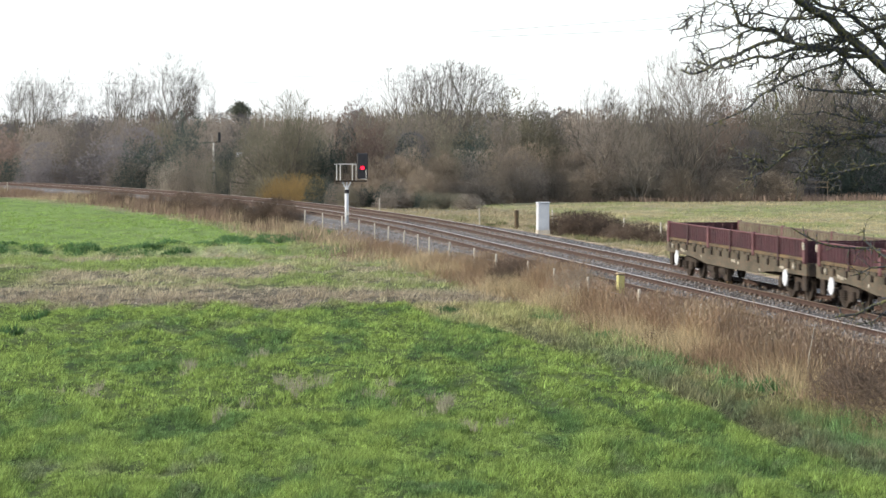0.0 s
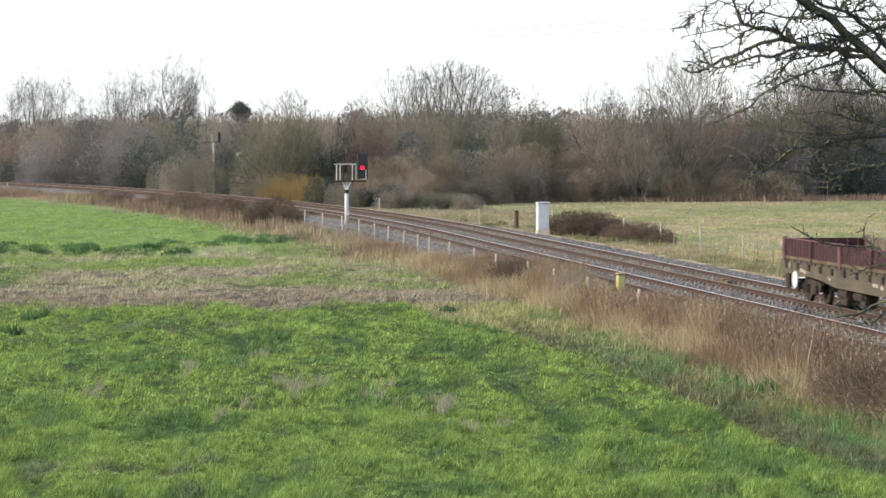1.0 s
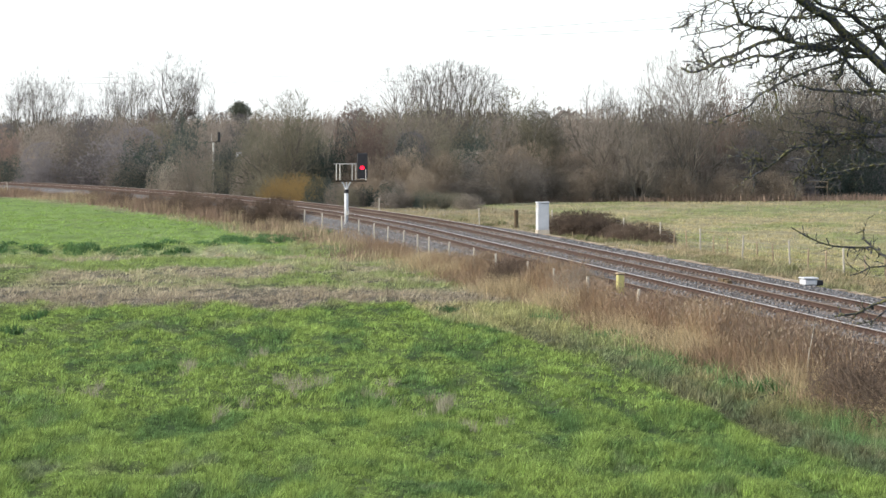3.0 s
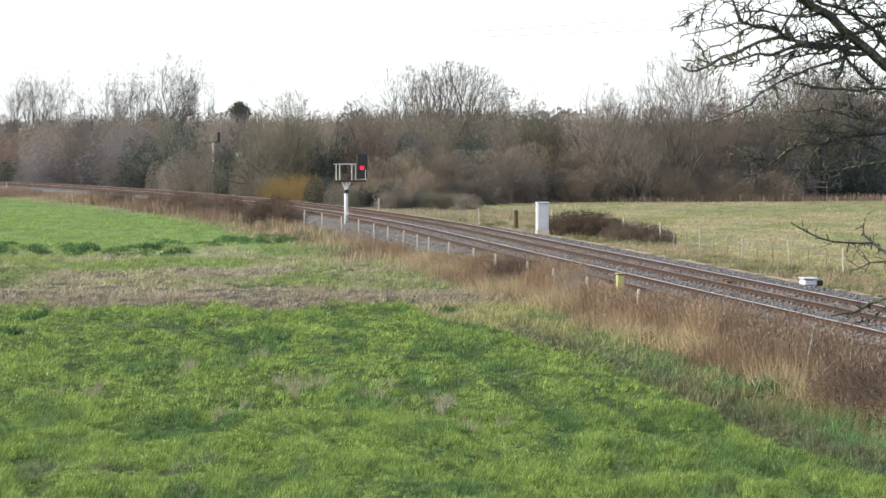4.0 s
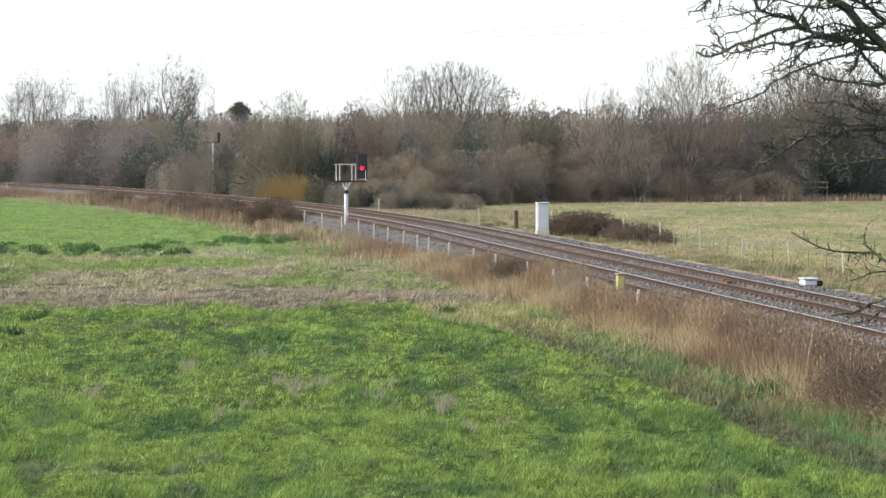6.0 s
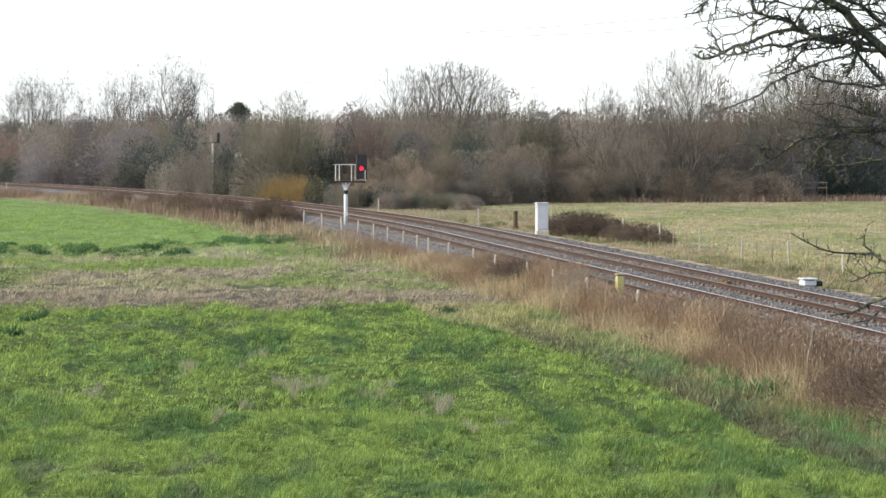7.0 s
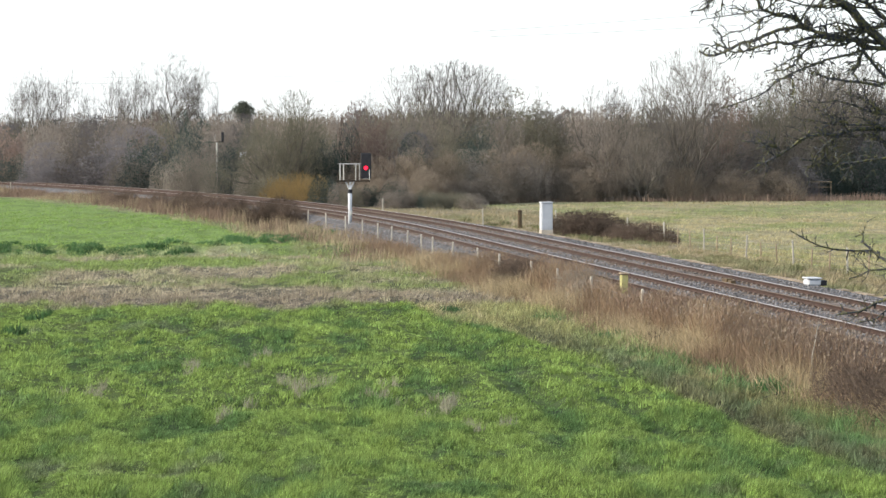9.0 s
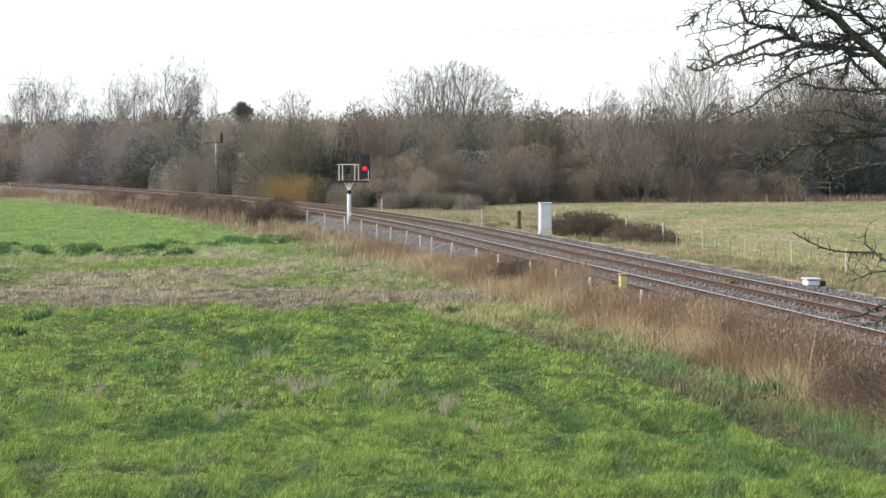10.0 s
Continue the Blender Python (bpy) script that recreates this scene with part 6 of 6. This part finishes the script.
    # name, pivot, limbs: list of points in picture units, radii
    plans = (
        ("branch", (1600, 170), (
            ((1640, 190), (1568, 122), (1511, 78), (1468, 35), (1411, 0), (1375, -30)), 0.0128, 0.0085, 0, 0),
            (((2210, 420), (2000, 330), (1780, 260), (1640, 190)), 0.026, 0.013, 0, 0),
            (((1780, 260), (1700, 240), (1640, 236)), 0.014, 0.0085, 0, 0),
            (((1640, 140), (1568, 83), (1542, 61), (1498, 26), (1451, 9), (1420, -20)), 0.0075, 0.004, 5, 0.05),
            (((1542, 102), (1498, 100), (1446, 84), (1398, 74), (1368, 57), (1311, 46), (1303, 26), (1288, -12)), 0.0065, 0.0028, 8, 0.05),
            (((1311, 46), (1285, 52), (1233, 63), (1203, 67)), 0.0022, 0.0009, 2, 0.02),
            (((1468, 35), (1446, 30), (1411, 37), (1351, 26), (1305, 28)), 0.0038, 0.0016, 5, 0.04),
            (((1398, 74), (1351, 48), (1316, 57), (1281, 80), (1238, 98)), 0.0034, 0.0012, 4, 0.03),
            (((1531, 94), (1495, 90), (1429, 83), (1377, 70), (1342, 80), (1298, 98), (1259, 115), (1229, 130), (1205, 122)), 0.0065, 0.0034, 5, 0.04),
            (((1259, 115), (1245, 110), (1226, 112)), 0.0032, 0.002, 1, 0.02),
            (((1472, 93), (1411, 87), (1364, 100), (1316, 107), (1281, 120), (1252, 118)), 0.0052, 0.0022, 6, 0.04),
            (((1411, 91), (1398, 102), (1359, 117)), 0.0022, 0.001, 2, 0.03),
            (((1472, 93), (1446, 100), (1411, 104), (1385, 117), (1355, 139), (1320, 154)), 0.0036, 0.0012, 4, 0.04),
            (((1540, 100), (1498, 104), (1472, 117), (1411, 135), (1372, 152), (1342, 174), (1311, 198), (1248, 222)), 0.0044, 0.0018, 6, 0.04),
            (((1372, 152), (1364, 165), (1333, 167)), 0.002, 0.001, 1, 0.03),
            (((1640, 165), (1568, 163), (1516, 165), (1468, 163), (1438, 157), (1403, 152)), 0.0062, 0.002, 5, 0.04),
            (((1500, 96), (1489, 115), (1485, 139), (1478, 146)), 0.0055, 0.003, 3, 0.03),
            (((1640, 232), (1568, 183), (1538, 152), (1507, 122), (1490, 96)), 0.0058, 0.004, 4, 0.04),
            (((1568, 122), (1568, 90), (1546, 66)), 0.0042, 0.003, 2, 0.04),
            (((1640, 30), (1568, 37), (1511, 35), (1446, 30)), 0.005, 0.002, 5, 0.05),
            (((1640, 62), (1568, 48), (1500, 68), (1446, 60), (1398, 74)), 0.0042, 0.002, 5, 0.05),
            (((1640, 66), (1568, 44), (1500, 70), (1438, 100)), 0.0045, 0.0018, 5, 0.05),
            (((1498, 30), (1516, 9), (1560, -12)), 0.003, 0.002, 3, 0.05),
            (((1468, 35), (1490, 10), (1500, -15)), 0.003, 0.002, 3, 0.05),
            (((1411, 39), (1425, 15), (1445, -15)), 0.003, 0.0015, 3, 0.05),
            (((1385, 60), (1411, 15), (1405, -15)), 0.003, 0.0015, 3, 0.05),
            (((1311, 44), (1342, 26), (1365, -10)), 0.0024, 0.0012, 3, 0.04),
            (((1300, 12), (1265, 0), (1233, 26), (1211, 48)), 0.0016, 0.0008, 2, 0.03),
            (((1240, 20), (1222, 28), (1200, 31)), 0.0012, 0.0007, 1, 0.02),
            (((1511, 78), (1480, 70), (1440, 82), (1390, 92)), 0.004, 0.0018, 5, 0.05),
            (((1540, 100), (1570, 60), (1600, 10)), 0.004, 0.002, 3, 0.05),
            (((1640, 222), (1568, 222), (1542, 217), (1516, 204), (1472, 187)), 0.004, 0.0014, 4, 0.04),
            (((1560, 221), (1507, 213), (1451, 200), (1398, 202)), 0.0034, 0.0012, 5, 0.04),
            (((1568, 239), (1472, 239), (1411, 235), (1377, 230)), 0.003, 0.0014, 4, 0.04),
            (((1472, 239), (1452, 226), (1430, 228)), 0.002, 0.001, 2, 0.03),
            (((1640, 236), (1568, 239), (1490, 246), (1455, 257), (1403, 261), (1377, 283), (1333, 309), (1322, 318)), 0.0068, 0.0024, 8, 0.05),
            (((1345, 302), (1330, 285), (1326, 278)), 0.002, 0.001, 2, 0.03),
            (((1358, 294), (1345, 282), (1325, 280)), 0.002, 0.001, 2, 0.03),
            (((1475, 250), (1468, 250), (1433, 278), (1411, 313), (1403, 326)), 0.0046, 0.0016, 4, 0.04),
            (((1640, 282), (1568, 296), (1490, 304), (1438, 309), (1394, 304)), 0.005, 0.0018, 6, 0.05),
            (((1640, 150), (1568, 198), (1546, 235), (1516, 261), (1514, 275)), 0.0036, 0.0014, 3, 0.04),
            (((1640, 300), (1550, 270), (1524, 256), (1451, 261)), 0.0036, 0.0014, 4, 0.04),
            (((1456, 258), (1450, 275), (1448, 290)), 0.0016, 0.001, 1, 0.02),
            (((1640, 240), (1640, 300)), 0.006, 0.005, 0, 0),
            (((1640, -20), (1640, 282)), 0.008, 0.006, 0, 0)),
        ("low_twig", (1640, 480), (
            ((1680, 500), (1600, 470), (1545, 446), (1500, 446), (1455, 436), (1400, 406)), 0.0045, 0.0018, 10, 0.04),
            (((2210, 640), (1950, 560), (1680, 500)), 0.012, 0.0045, 0, 0),
            (((1600, 470), (1560, 452), (1530, 424), (1522, 414)), 0.005, 0.002, 6, 0.04),
            (((1600, 468), (1540, 480), (1505, 492)), 0.003, 0.0015, 6, 0.04)),
        ("bottom_twig", (1660, 520), (
            ((1700, 500), (1620, 512), (1550, 540), (1520, 556), (1480, 562)), 0.006, 0.0025, 8, 0.05),
            (((2210, 700), (1950, 570), (1700, 500)), 0.013, 0.006, 4, 0.05),
            (((1600, 520), (1550, 570), (1520, 575)), 0.003, 0.0015, 6, 0.04)))
    for plan in plans:
        name, pivot, limbs = plan[0], near_point(*plan[1]) - base, plan[2:]
        segs = []
        first = True
        for pts, r0, r1, count, length in (limbs if isinstance(limbs[0][0][0], tuple) else limbs):
            slim = 1.0 if r0 > 0.0075 else 0.8
            path = limb_path(segs, [near_point(px, py, NEAR + 0.06 * sin(px * 0.013) + 0.05 * sin(py * 0.021)) - base - pivot for px, py in pts], r0 * slim, r1 * slim, rng)
            spurs(rng, segs, path, count * 3 if name == "branch" else count, length * 0.9, max(min(r1 * 0.6, 0.0020), 0.0011))
            knobs(rng, segs, path, r0, r1)
            if name == "branch" and count:
                side_shoots(rng, segs, path, 1 + count // 4)
        ob = prisms(name, segs, MAT_BRANCH, root, 5)
        ob.location = pivot
        out.append((ob, pivot))
    return out


# ---------------------------------------------------------------- build
ground()
railway()
troughing()
fences()
trackside()
wagons = [wagon("bogie_wagon", wagon_pose(k, 0)) for k in range(2)]
woods()
distance()
weeds()
leafy_plants()
grass()
branches = near_tree()


# sway of the near branches: seconds, shift right, shift down, turn in degrees
SWAYS = (
    [(0.0, -0, -2, -0.61), (0.5, 9, -6, 0.09), (1.0, 2, -1, -0.09), (1.5, -1, 1, -0.39), (2.0, 1, -1, 0.11), (2.5, 0, 0, 0.00), (3.3, 1, -2, -0.20), (4.0, 2, -6, -0.50), (4.5, 22, -18, 2.59), (5.0, 30, -10, 4.78), (5.5, 28, -14, 3.28), (6.2, 24, -11, 2.60), (7.0, 21, -10, 2.40), (7.5, 21, -12, 2.28), (8.0, 32, -9, 4.63), (8.5, 30, -6, 5.96), (9.0, 23, -12, 2.69), (9.5, 3, -3, 0.00), (10.0, 5, -4, 0.09)],
    [(0, 0, -3, 0), (1.5, 0, -6, 0), (2.0, 0, -3, 0), (2.5, 0, 0, 0), (3.2, 0, -6, 0), (4.0, 0, -12, 0), (4.5, 1, 3, 0), (5.5, 2, 4, 0), (6.2, 2, 5, 0), (7, 2, 6, 0), (7.5, 0, -3, 0), (8, 0, 0, 0), (8.5, -8, 2, 0), (9, -8, 2, 0), (9.5, -4, 4, 0), (10, -2, 4, 0)],
    [(0, -2, 0, 0), (2.5, 0, 0, 0), (4, -7, -3, 0), (5.5, -7, -3, 0), (7, -8, -4, 0), (7.5, -10, -4, 0), (8, -4, -4, 0), (8.5, -3, -3, 0), (9, -4, -4, 0), (9.5, -2, 0, 0), (10, 2, 1, 0)])


def motions():
    for k, w in enumerate(wagons):
        walk(w, [(t, wagon_pose(k, t)) for t in (0.0, 2.5, 5.0, 7.5, 10.0)])
    u = NEAR / LENS
    for (ob, pivot), rows in zip(branches, SWAYS):
        walk(ob, [(t, Matrix.Translation(pivot + Vector((dx * u, 0, -dy * u))) @ Matrix.Rotation(radians(a), 4, "Y")) for t, dx, dy, a in rows])


motions()
